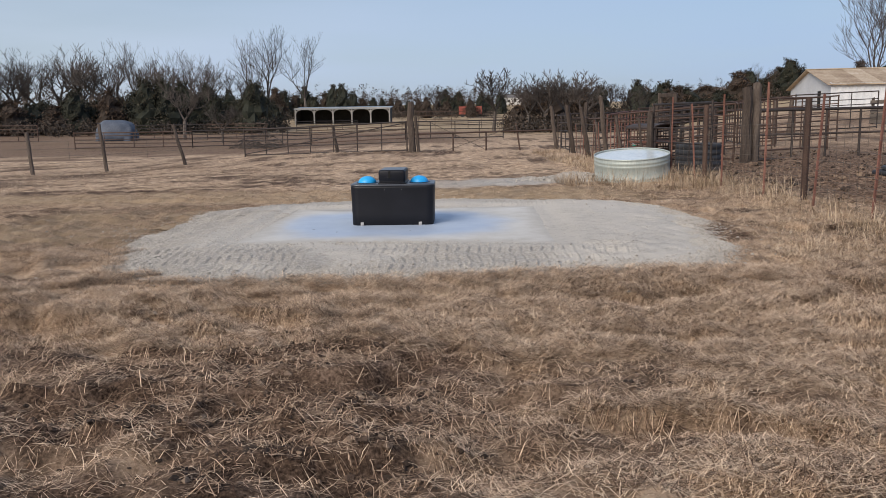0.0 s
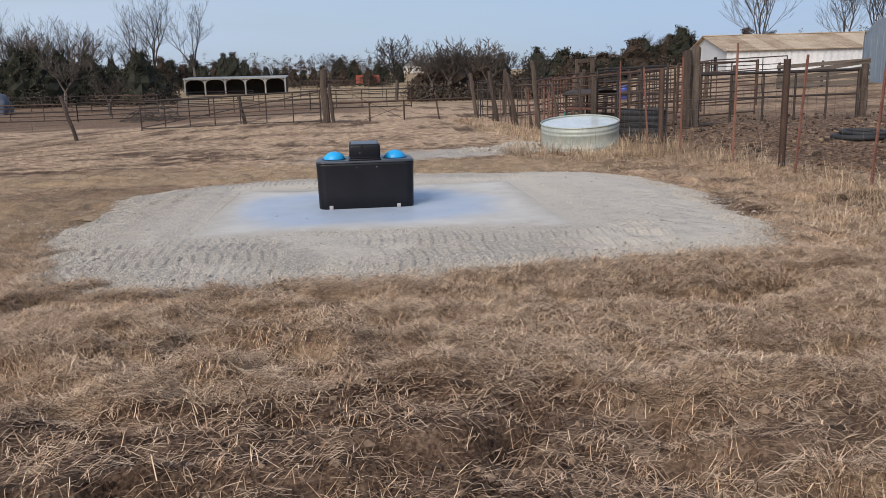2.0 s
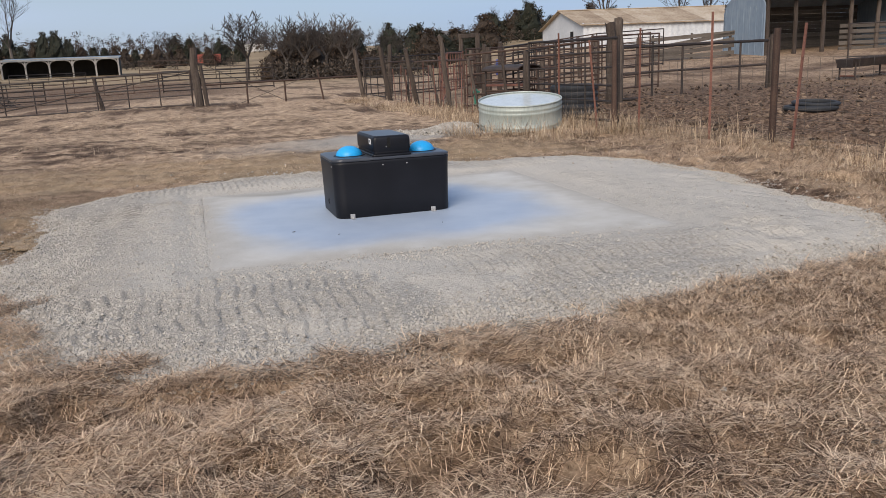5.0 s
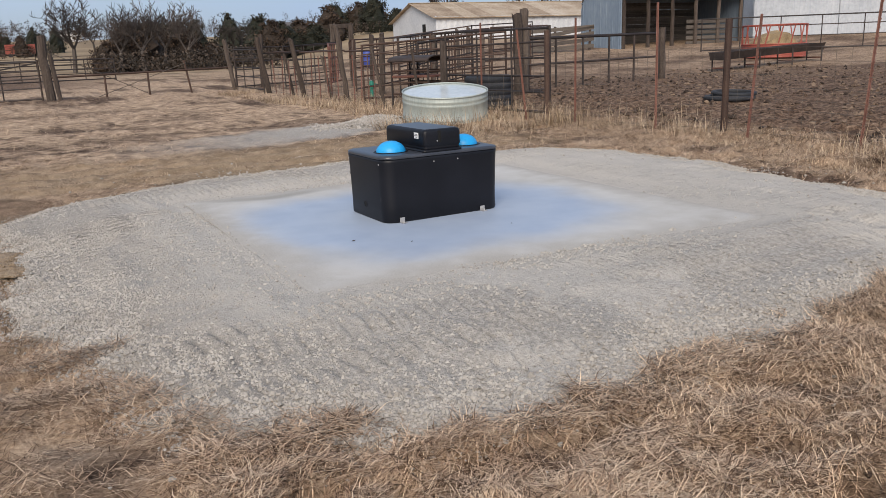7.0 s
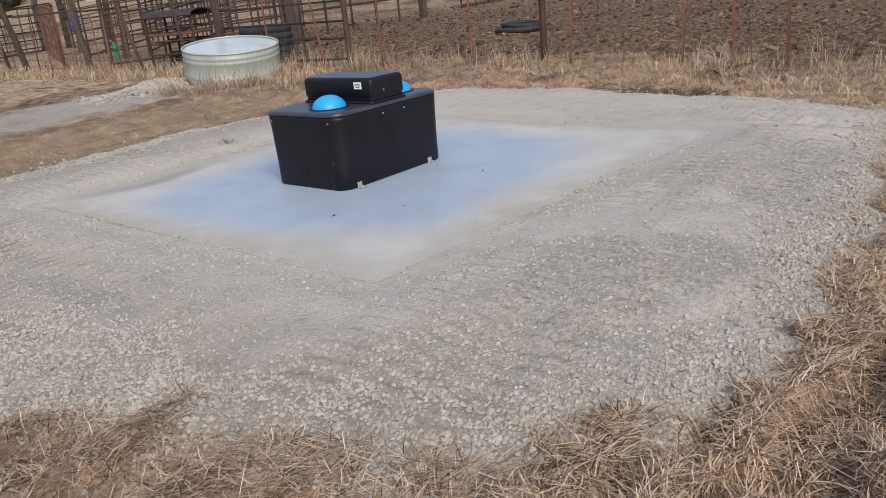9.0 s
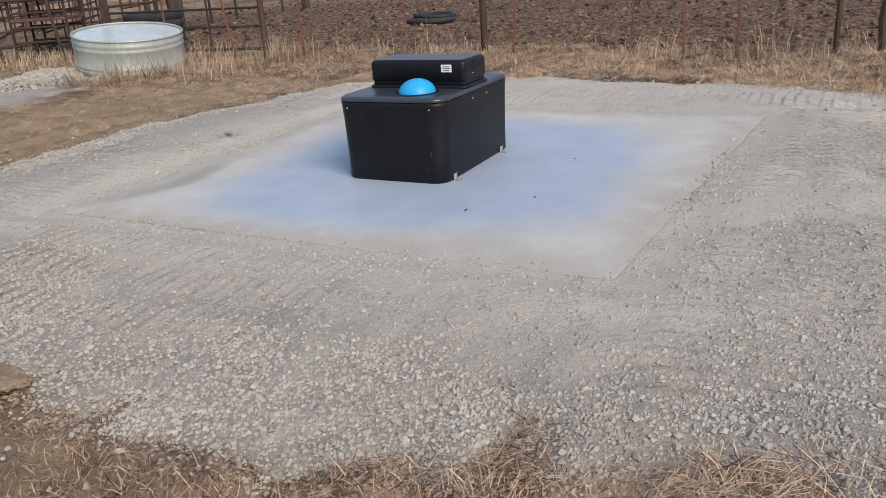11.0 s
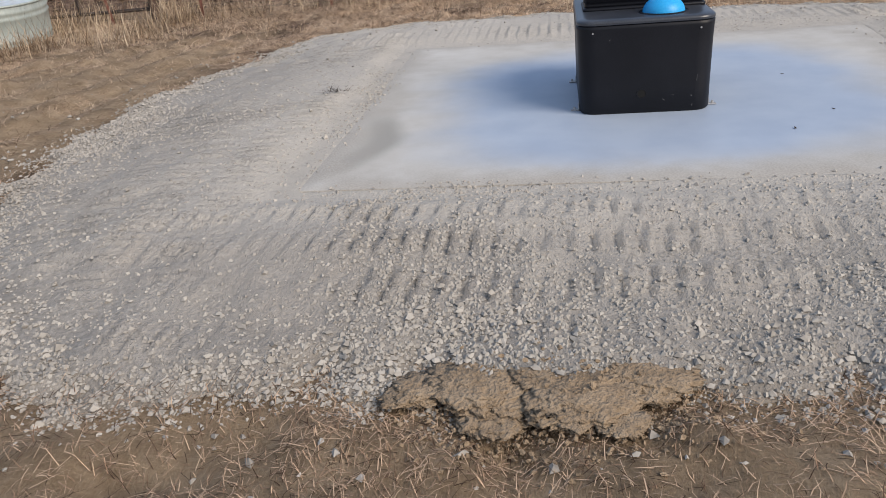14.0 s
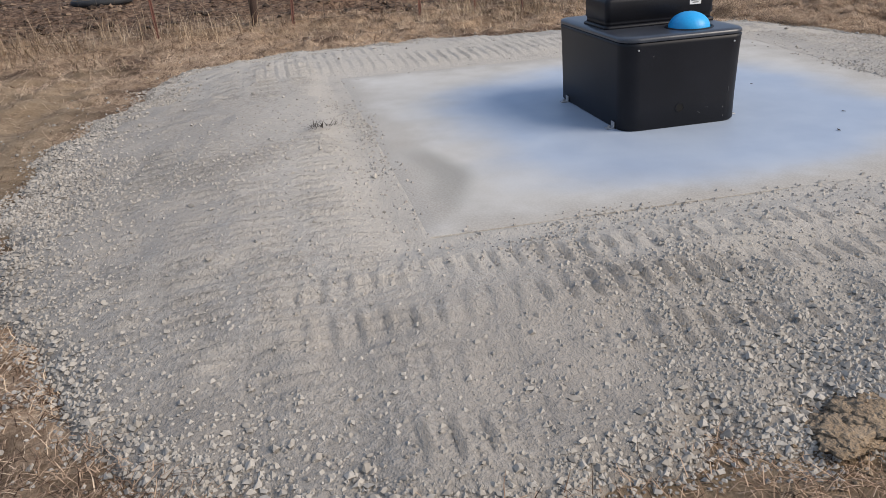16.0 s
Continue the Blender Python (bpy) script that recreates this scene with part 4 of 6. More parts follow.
rail = thing("low_rail_fence", "low rusty pipe rail on short posts", "fence", (-2.0, 38.3, gz(-2, 38.3)))
part("rail", tube(bmesh.new(), (0, 0, 0.85), (6.9, 0.1, 0.95), 0.04, seg=8), M["pipe"], rail)
for k, p in enumerate((1.9, 3.5, 5.15)):
    part("short_post", tube(bmesh.new(), (p, 0.1, -0.1), (p - (0.2 if k == 2 else 0), 0.1, 1.3 if k == 2 else 0.92), 0.04, seg=7), M["pipe"], rail)
part("guy_wire", tube(bmesh.new(), (0.0, 0, 1.8), (3.4, 0, 0.1), 0.012, seg=4), M["wire"], rail)
part("guy_wire", tube(bmesh.new(), (1.6, 0, 0.05), (5.0, 0, 1.2), 0.012, seg=4), M["wire"], rail)

# wooden field fence
field_posts = ((-19.6, 29.5), (-16.95, 31.3), (-14.6, 32.8), (-12.1, 35.3))
for k, (x, y) in enumerate(field_posts):
    lone_post(x, y, gz(x, y) + (1.7, 1.65, 2.0, 1.85)[k], 0.08, "crooked weathered wooden field post", ((0.0, 0), (-0.15, 0.1), (-0.2, 0), (-0.5, 0))[k])
for a, b in zip(field_posts, field_posts[1:]):
    f = thing("barbed_wire_span", "slack rusty barbed wire strands between field posts", "wire", (a[0], a[1], gz(*a)), group="field wire")
    wire_span(f, (0, 0, 0), (b[0] - a[0], b[1] - a[1], gz(*b) - gz(*a)), (0.4, 0.7, 1.0, 1.3), 1.9, 0.008)


# ---- pen furniture ----
def tyre(x, y, z, R, r, name="old_tyre", label="worn black rubber tyre lying in the pen", tilt=0):
    bm = bmesh.new()
    prof = []
    for k in range(14):
        a = 2 * math.pi * k / 14
        prof.append((R - r + r * max(-0.75, math.cos(a)) * 1.0, r * 0.85 * math.sin(a) * (1.0 if abs(math.sin(a)) < 0.9 else 0.92)))
    n = 40
    rings = []
    for i in range(n + 1):
        b = 2 * math.pi * i / n
        lug = 0.012 if i % 2 else 0.0
        rings.append([((p + (lug if p > R - 0.4 * r else 0)) * math.cos(b), (p + (lug if p > R - 0.4 * r else 0)) * math.sin(b), q) for p, q in prof])
    loft(bm, rings, False, False)
    ob = part(name, bm, M["rubber"], smooth=True)
    ob.matrix_world = pose(x, y, z + r * 0.8, tilt, 0, 0)
    return tagged(ob, label, "tyre", "old tyres")


g0 = gz(9.3, 16.45)
tyre(9.1, 16.25, g0 - 0.02, 0.5, 0.07)
tyre(9.2, 16.22, g0 + 0.085, 0.44, 0.05, label="worn black rubber tyre stacked on another", tilt=3)


def dark_tub():
    x, y = 6.55, 21.4
    t = thing("rubber_tank", "large black ribbed rubber tyre tank behind the fence", "water tank", (x, y, gz(x, y) - 0.02))
    prof = [(0.50, 0.0)]
    for k in range(5):
        z = 0.02 + k * 0.15
        prof += [(0.56, z), (0.59, z + 0.03), (0.59, z + 0.11), (0.56, z + 0.14)]
    prof += [(0.52, 0.78), (0.46, 0.76), (0.44, 0.3)]
    part("wall", lathe(bmesh.new(), prof, 40), M["rubber"], t, smooth=True)
    bm = bmesh.new()
    bmesh.ops.create_circle(bm, cap_ends=True, segments=32, radius=0.45, matrix=pose(0, 0, 0.6))
    part("water_surface", bm, M["rubber"], t)


dark_tub()


def trough():
    a, b = Vector((17.7, 24.2, gz(17.7, 24.2))), Vector((23.7, 24.7, gz(23.7, 24.7)))
    t = thing("feed_trough", "long rusty red steel feed trough on pipe legs", "feed trough", a)
    d = b - a
    L = d.length
    m = d.to_track_quat("X", "Z").to_matrix().to_4x4()
    bm = bmesh.new()
    rows = ((-0.36, 0.66), (-0.26, 0.40), (0.26, 0.40), (0.36, 0.66), (0.33, 0.66), (0.23, 0.43), (-0.23, 0.43), (-0.33, 0.66))
    loft(bm, [[m @ Vector((x, p, q)) for p, q in rows] for x in (0, L / 2, L)])
    for x in (0.02, L - 0.02):
        box(bm, (0.03, 0.6, 0.26), m @ pose(x, 0, 0.52))
    part("basin", bm, M["darkpipe"], t)
    for x in (0.15, L * 0.33, L * 0.66, L - 0.15):
        for s in (-1, 1):
            part("leg", tube(bmesh.new(), m @ Vector((x, s * 0.3, -0.1)), m @ Vector((x, s * 0.3, 0.6)), 0.03, seg=7), M["darkpipe"], t)
        part("cross_bar", tube(bmesh.new(), m @ Vector((x, -0.3, 0.12)), m @ Vector((x, 0.3, 0.12)), 0.025, seg=6), M["rust"], t)


trough()


def bale_feeder():
    x, y = 24.4, 27.2
    f = thing("bale_feeder", "faded red round bale feeder ring", "bale feeder", (x, y, gz(x, y)))
    n, R = 48, 1.25
    for z, r in ((0.05, 0.035), (0.55, 0.03), (1.3, 0.03)):
        bm = bmesh.new()
        rings = [[((R + r * math.cos(a)) * math.cos(b), (R + r * math.cos(a)) * math.sin(b), z + r * math.sin(a)) for a in (2 * math.pi * k / 6 for k in range(6))] for b in (2 * math.pi * i / n for i in range(n + 1))]
        loft(bm, rings, False, False)
        part("ring", bm, M["redpaint"], f)
    bm = lathe(bmesh.new(), [(R - 0.01, 0.05), (R - 0.01, 0.55), (R + 0.01, 0.55), (R + 0.01, 0.05)], 40)
    part("skirt", bm, M["redpaint"], f)
    for k in range(16):
        a = 2 * math.pi * k / 16
        part("bar", tube(bmesh.new(), (R * math.cos(a), R * math.sin(a), 0.5), (R * math.cos(a + 0.15), R * math.sin(a + 0.15), 1.3), 0.025, seg=6), M["redpaint"], f)
    bm = bmesh.new()
    bmesh.ops.create_icosphere(bm, subdivisions=4, radius=1.0)
    for v in bm.verts:
        n3 = noise.noise(v.co * 3) * 0.12 + noise.noise(v.co * 9) * 0.06
        v.co = Vector((v.co.x * 1.0, v.co.y * 1.0, max(-0.05, v.co.z) * 1.0)) * (1.05 + n3)
    h = part("hay_bale", bm, M["hay"])
    h.matrix_world = pose(x, y, gz(x, y))
    tagged(h, "ragged half-eaten bale of brown hay inside the feeder ring", "hay")


bale_feeder()


def pump():
    x, y = 6.2, 27.5
    p = thing("water_hydrant", "small green painted water hydrant in the grass", "hydrant", (x, y, gz(x, y)))
    part("pipe", tube(bmesh.new(), (0, 0, -0.1), (0, 0, 0.42), 0.05, seg=10), M["green"], p)
    bm = tube(bmesh.new(), (0, 0, 0.42), (0, 0, 0.55), 0.075, 0.06, seg=10)
    tube(bm, (0, 0, 0.48), (0.15, 0, 0.44), 0.025, seg=8)
    part("head", bm, M["green"], p)
    part("handle", tube(bmesh.new(), (0, 0, 0.55), (-0.1, 0, 0.66), 0.015, seg=6), M["bracket"], p, "pale steel handle")


pump()


def board_fence():
    """A sagging stretch of grey boards on posts."""
    a, b = Vector((21.3, 41.2, gz(21.3, 41.2))), Vector((25.8, 40.3, gz(25.8, 40.3)))
    t = thing("board_fence", "sagging weathered grey board fence", "fence", a)
    d = b - a
    rot = Vector((d.x, d.y, 0)).to_track_quat("X", "Z").to_matrix().to_4x4()
    for f in (0.03, 0.5, 0.97):
        p = d * f
        part("post", worn_post(bmesh.new(), p - Vector((0, 0, 0.2)), p + Vector((0, 0, 1.35)), 0.08, seed=int(f * 50)), M["wood"], t)
    for k, (z, tilt) in enumerate(((0.2, 2), (0.45, 5), (0.68, 7), (0.95, 8), (1.2, 3))):
        m = Matrix.Translation(d * 0.5 + Vector((0, -0.1, z))) @ rot @ pose(0, 0, 0, 0, -tilt, 0)
        part("board", box(bmesh.new(), (4.7, 0.04, 0.2), m, 0.006), M["plank"], t)


def blue_barrel():
    x, y = 15.4, 47.9
    t = thing("blue_barrel", "blue plastic barrel standing in the corral", "barrel", (x, y, gz(x, y) + 0.1))
    prof = [(0.02, 0.0), (0.27, 0.0), (0.3, 0.04), (0.3, 0.28), (0.315, 0.3), (0.3, 0.32), (0.3, 0.58), (0.315, 0.6), (0.3, 0.62), (0.3, 0.84), (0.27, 0.88), (0.02, 0.88)]
    part("drum", lathe(bmesh.new(), prof, 24), M["bluedrum"], t, smooth=True)
    part("rim", lathe(bmesh.new(), [(0.25, 0.88), (0.25, 0.91), (0.28, 0.91), (0.28, 0.87)], 24), M["bluedrum"], t)


board_fence()
blue_barrel()
pipe_panel("pen_fence", (26.5, 33.0), (33.5, 25.0), 1.45, 4, 7, "darkpipe", "dark pipe posts and rails of the far pen fence", 0.1, 0.032, category="fence")


# ---- buildings ----
def siding(bm, a, b, z0, z1, rib=0.3, depth=0.02, thick=0.1):
    """A ribbed metal wall from a to b on the plan, from z0 to z1 (numbers or a pair for the two ends)."""
    a, b = Vector((*a, 0)), Vector((*b, 0))
    d = b - a
    nrm = Vector((d.y, -d.x, 0)).normalized()
    n = max(2, int(d.length / rib))
    tops = z1 if isinstance(z1, tuple) else (z1, z1)
    loop = []
    for i in range(n + 1):
        f = i / n
        for g, off in ((f, 0), (min(1, f + 0.3 / n), depth), (min(1, f + 0.5 / n), depth), (min(1, f + 0.7 / n), 0)):
            loop.append((a + d * g + nrm * off, tops[0] + (tops[1] - tops[0]) * g))
            if i == n:
                break
    lo = [bm.verts.new((p.x, p.y, z0)) for p, z in loop]
    hi = [bm.verts.new((p.x, p.y, z)) for p, z in loop]
    for i in range(len(loop) - 1):
        bm.faces.new((lo[i], lo[i + 1], hi[i + 1], hi[i]))
    back = [Vector((*v.co,)) - nrm * thick for v in (lo[0], lo[-1], hi[-1], hi[0])]
    bk = [bm.verts.new(p) for p in back]
    bm.faces.new(bk[::-1])
    bm.faces.new((hi[0], *hi[1:], bk[2], bk[3]))
    return bm


def long_barn():
    """Low white poultry-style barn with a rusted tin roof."""
    o = Vector((33.5, 71.7))
    along = Vector((math.cos(radians(-7.5)), math.sin(radians(-7.5))))
    across = Vector((-along.y, along.x))
    W, L = 12.5, 25.0
    base = gz(*o) - 0.25
    eave, ridge = 4.6, 6.2
    t = thing("long_barn", "long low white barn with a rust-streaked tin roof", "barn", (o.x, o.y, base))
    P = lambda u, v, z: Vector((along * u + across * v)).to_3d() + Vector((0, 0, z - base))
    bm = siding(bmesh.new(), P(0, 0, 0)[:2], P(L, 0, 0)[:2], -0.8, eave - base, 0.6, 0.03)
    part("front_wall", bm, M["white"], t)
    bm = siding(bmesh.new(), P(L, W, 0)[:2], P(0, W, 0)[:2], -0.8, eave - base, 0.6, 0.03)
    part("back_wall", bm, M["white"], t)
    for name, u, flip in (("gable_wall", 0, 1), ("gable_wall", L, -1)):
        bm = bmesh.new()
        ring = [P(u, 0, base - 0.8), P(u, 0, eave), P(u, W / 2, ridge - 0.12), P(u, W, eave), P(u, W, base - 0.8)]
        loft(bm, [ring, [p + (along * 0.12 * flip).to_3d() for p in ring]])
        part(name, bm, M["white"], t)
    n = 16
    for side, v0 in ((0, -0.35), (1, W + 0.35)):
        for k in range(n):
            bm = bmesh.new()
            u0, u1 = -0.4 + (L + 0.8) * k / n, -0.4 + (L + 0.8) * (k + 1) / n - 0.02
            e = eave - 0.15
            top = [P(u0, v0, e + 0.05), P(u1, v0, e + 0.05), P(u1, W / 2, ridge), P(u0, W / 2, ridge)]
            loft(bm, [[p - Vector((0, 0, 0.05)) for p in top], top])
            part("roof_sheet", bm, M["barnroof"], t)
    part("ridge_cap", box(bmesh.new(), (L + 0.8, 0.35, 0.06), Matrix.Translation(P(L / 2, W / 2, ridge + 0.03)) @ pose(0, 0, 0, 0, 0, -7.5)), M["barnroof"], t)
    bm = box(bmesh.new(), (0.06, 0.75, 1.5), Matrix.Translation(P(-0.03, W * 0.25, base + 1.1)) @ pose(0, 0, 0, 0, 0, -7.5))
    part("door", bm, M["hole"], t, "near-black slab for the shade in the gable door")


long_barn()


def loafing_shed():
    """Open-fronted cattle shed with a rounded grey metal end."""
    o = Vector((26.9, 39.2, gz(26.9, 39.2) - 0.3))
    t = thing("loafing_shed", "open-fronted cattle shed with grey metal end and plank walls", "cattle shed", o)
    along = Vector((0.993, -0.12, 0)).normalized()
    back = Vector((0.12, 0.993, 0))
    L, D, H = 8.7, 4.0, 3.2
    # rounded end wall
    bm = bmesh.new()
    prof = [(0, -0.5), (0, 2.9), (0.15, 3.2), (0.5, 3.5), (1.2, 3.75), (2.2, 3.8), (3.0, 3.6), (3.7, 3.2), (D, 2.7), (D, -0.5)]
    ring = [back * p + Vector((0, 0, q)) for p, q in prof]
    loft(bm, [ring, [p + along * 0.08 for p in ring]])
    part("end_wall", bm, M["greysiding"], t, "rounded grey metal end wall")
    for k in range(7):
        p = 0.15 + k * 0.6
        part("siding_rib", box(bmesh.new(), (0.03, 0.03, 3.0), Matrix.Translation(back * p - along * 0.012 + Vector((0, 0, 1.4)))), M["greysiding"], t)
    # roof of overlapping sheets
    n = 12
    for k in range(n):
        bm = bmesh.new()
        a0, a1 = along * (L * k / n), along * (L * (k + 1) / n - 0.02)
        lo = -back * 0.5 + Vector((0, 0, H + 0.35))
        hi = back * D + Vector((0, 0, H - 0.2))
        mid = back * 1.6 + Vector((0, 0, H + 0.55))
        for s, e in ((lo, mid), (mid, hi)):
            top = [a0 + s, a1 + s, a1 + e, a0 + e]
            loft(bm, [[p - Vector((0, 0, 0.05)) for p in top], top])
        part("roof_sheet", bm, M["greysiding"], t)
    part("fascia", box(bmesh.new(), (L, 0.05, 0.28), Matrix.Translation(along * L / 2 - back * 0.48 + Vector((0, 0, H + 0.18))) @ along.to_track_quat("X", "Z").to_matrix().to_4x4()), M["plank"], t)
    for k in range(6):
        x = 0.2 + k * (L - 0.4) / 5
        part("post", worn_post(bmesh.new(), along * x + Vector((0, 0, -0.5)), along * x + Vector((0, 0, H + 0.2)), 0.12, seed=k), M["wood"], t)
    rot = along.to_track_quat("X", "Z").to_matrix().to_4x4()
    for k in range(15):
        z = 0.1 + k * 0.215
        part("back_board", box(bmesh.new(), (L, 0.04, 0.212), Matrix.Translation(along * L / 2 + back * (D - 0.1 + 0.02 * (k % 2)) + Vector((0, 0, z))) @ rot @ pose(0, 0, 0, 6), 0.005), M["plank"], t)
    for k in range(6):
        part("side_board", box(bmesh.new(), (L * 0.38, 0.05, 0.2), Matrix.Translation(along * L * 0.72 + back * 0.1 + Vector((0, 0, 0.2 + k * 0.3))) @ rot, 0.005), M["plank"], t)
    bm = siding(bmesh.new(), (along * L)[:2], (along * L + back * D)[:2], -0.5, H, 0.4, 0.03)
    part("far_wall", bm, M["greysiding"], t)


loafing_shed()


def white_shop():
    """White metal building beyond the pen."""
    a = Vector((37.5, 39.0))
    along = Vector((0.80, -0.60))
    across = Vector((0.60, 0.80))
    L, W = 30.0, 12.0
    base = gz(*a) - 0.2
    t = thing("white_metal_building", "large white ribbed metal building beyond the pen", "building", (a.x, a.y, base))
    for k in range(6):
        p, q = along * (L * k / 6), along * (L * (k + 1) / 6 - 0.04)
        part("wall_panel", siding(bmesh.new(), p, q, -0.6, 4.4, 0.3, 0.03), M["shopwall"], t)
    part("end_wall", siding(bmesh.new(), across * W, (0, 0), -0.6, 4.4, 0.3, 0.03), M["shopwall"], t)
    part("end_wall", siding(bmesh.new(), along * L, along * L + across * W, -0.6, 4.4, 0.3, 0.03), M["shopwall"], t)
    part("back_wall", siding(bmesh.new(), along * L + across * W, across * W, -0.6, 4.4, 0.3, 0.03), M["shopwall"], t)
    for v0, v1 in ((-0.3, W / 2), (W + 0.3, W / 2)):
        bm = bmesh.new()
        top = [(along * u + across * v).to_3d() + Vector((0, 0, z)) for u, v, z in ((-0.4, v0, 4.35), (L + 0.4, v0, 4.35), (L + 0.4, v1, 6.2), (-0.4, v1, 6.2))]
        loft(bm, [[p - Vector((0, 0, 0.08)) for p in top], top])
        part("roof", bm, M["shopwall"], t)


white_shop()


def machine_shed():
    """Low open-bay shed with curved braces."""
    t = thing("open_bay_shed", "long low open-bay shed with pale curved braces", "shed", (-33.5, 167.0, gz(-33.5, 167.0)))
    L, D, H, n = 19.8, 6.0, 3.3, 5
    z0 = 0.0
    part("roof", box(bmesh.new(), (L + 0.6, D + 0.8, 0.16), pose(L / 2, D / 2, H + 0.12, 4), 0.02), M["greysiding"], t)
    part("fascia", box(bmesh.new(), (L + 0.4, 0.08, 0.4), pose(L / 2, -0.35, H - 0.08)), M["paleboard"], t, "pale front fascia board")
    part("back_wall", box(bmesh.new(), (L, 0.15, H), pose(L / 2, D, H / 2)), M["shade"], t)
    for x in (0, L):
        part("end_wall", box(bmesh.new(), (0.15, D, H), pose(x, D / 2 + 0.1, H / 2)), M["shade"], t)
    for k in range(n + 1):
        x = L * k / n
        part("post", box(bmesh.new(), (0.28, 0.28, H + 0.4), pose(x, -0.1, H / 2 - 0.2)), M["paleboard"], t)
        for s in (-1, 1):
            if 0 <= k + s <= n:
                bm = bmesh.new()
                pts = [(0.0, H - 1.5), (0.12, H - 0.9), (0.45, H - 0.45), (1.1, H - 0.25)]
                for p, q in zip(pts, pts[1:]):
                    tube(bm, (x + s * p[0], -0.15, p[1]), (x + s * q[0], -0.15, q[1]), 0.12, seg=6)
                part("curved_brace", bm, M["paleboard"], t)


machine_shed()


def red_wagon():
    x, y = 1.2, 215.0
    t = thing("red_wagon", "faded red high-sided farm wagon in the far pasture", "wagon", (x, y, gz(x, y) - 0.1))
    for z in range(5):
        part("side_board", box(bmesh.new(), (6.2, 2.4, 0.38), pose(3.0, 0, 1.0 + z * 0.42), 0.03), M["redpaint"], t)
    for k in range(6):
        part("stake", box(bmesh.new(), (0.12, 2.5, 2.2), pose(0.2 + k * 1.15, 0, 1.8)), M["redpaint"], t)
    for wx in (0.9, 5.1):
        for s in (-1, 1):
            part("wheel", tube(bmesh.new(), (wx, s * 1.1, 0.45), (wx, s * 0.85, 0.45), 0.5, seg=16), M["rubber"], t)
    part("drawbar", tube(bmesh.new(), (-1.6, 0, 0.6), (0, 0, 0.8), 0.08, seg=6), M["pipe"], t)


red_wagon()


def tarp_stack():
    x, y = -36.9, 86.0
    z = gz(x, y)
    bm = bmesh.new()
    bmesh.ops.create_icosphere(bm, subdivisions=4, radius=1.0)
    for v in bm.verts:
        c = v.co.copy()
        v.co = Vector((math.copysign(abs(c.x) ** 0.6, c.x) * 2.2, math.copysign(abs(c.y) ** 0.6, c.y) * 1.5, max(-0.02, abs(c.z) ** 0.75 * (1 if c.z > 0 else 0)) * 2.2))
        v.co *= 1 + 0.08 * noise.noise(c * 2.5)
    ob = part("tarpaulin_cover", bm, M["bluetarp"], smooth=True)
    ob.matrix_world = pose(x, y, z, 0, 0, 15)
    tagged(ob, "stack covered by a faded blue tarpaulin", "tarpaulin")


tarp_stack()
for k, (a, b, h) in enumerate((((-60, 82), (-52, 82), 1.6), ((-52, 82), (-44, 83), 1.6), ((-34, 84), (-27, 86), 1.5), ((-27, 86), (-20, 84), 1.5), ((-24, 120), (-15, 122), 1.4), ((-12, 66), (-4, 64), 1.3), ((-4, 64), (4, 66), 1.3), ((-30, 62), (-21, 63), 1.2), ((-21, 63), (-12, 66), 1.2), ((-8, 120), (2, 121), 2.6), ((2, 121), (10, 119), 1.6))):
    pipe_panel("yard_panel", a, b, h, 5, 5, ("darkpipe", "pipe")[k % 2], "distant rusty pipe yard panel", 0.15, 0.045, category="corral panel")


def far_house(x, y, w, d, h, label):
    z = gz(x, y) - 0.3
    t = thing("farmhouse", label, "house", (x, y, z), 8)
    part("wall", box(bmesh.new(), (w, d, h), pose(0, 0, h / 2), 0.02), M["house"], t)
    bm = bmesh.new()
    loft(bm, [[(sx, -d / 2 - 0.4, h - 0.1), (sx, d / 2 + 0.4, h - 0.1), (sx, 0, h + d * 0.22)] for sx in (-w / 2 - 0.4, w / 2 + 0.4)])
    part("roof", bm, M["houseroof"], t)
    for k in range(int(w // 3)):
        part("window", box(bmesh.new(), (0.9, 0.08, 1.1), pose(-w / 2 + 1.5 + k * 3, -d / 2 - 0.02, h * 0.55)), M["shade"], t)


far_house(30, 395, 11, 8, 3.6, "distant pale farmhouse on the rise")
far_house(97, 300, 12, 8, 3.5, "distant pale farm building among cedars")


# ---- trees ----
def limb(verts, faces, a, b, r0, r1, seg):
    d = (b - a).normalized()
    u = d.orthogonal().normalized()
    v = d.cross(u)
    k = len(verts)
    for p, r in ((a, r0), (b, r1)):
        for i in range(seg):
            t = 2 * math.pi * i / seg
            verts.append(p + u * (r * math.cos(t)) + v * (r * math.sin(t)))
    for i in range(seg):
        j = (i + 1) % seg
        faces.append((k + i, k + j, k + seg + j, k + seg + i))


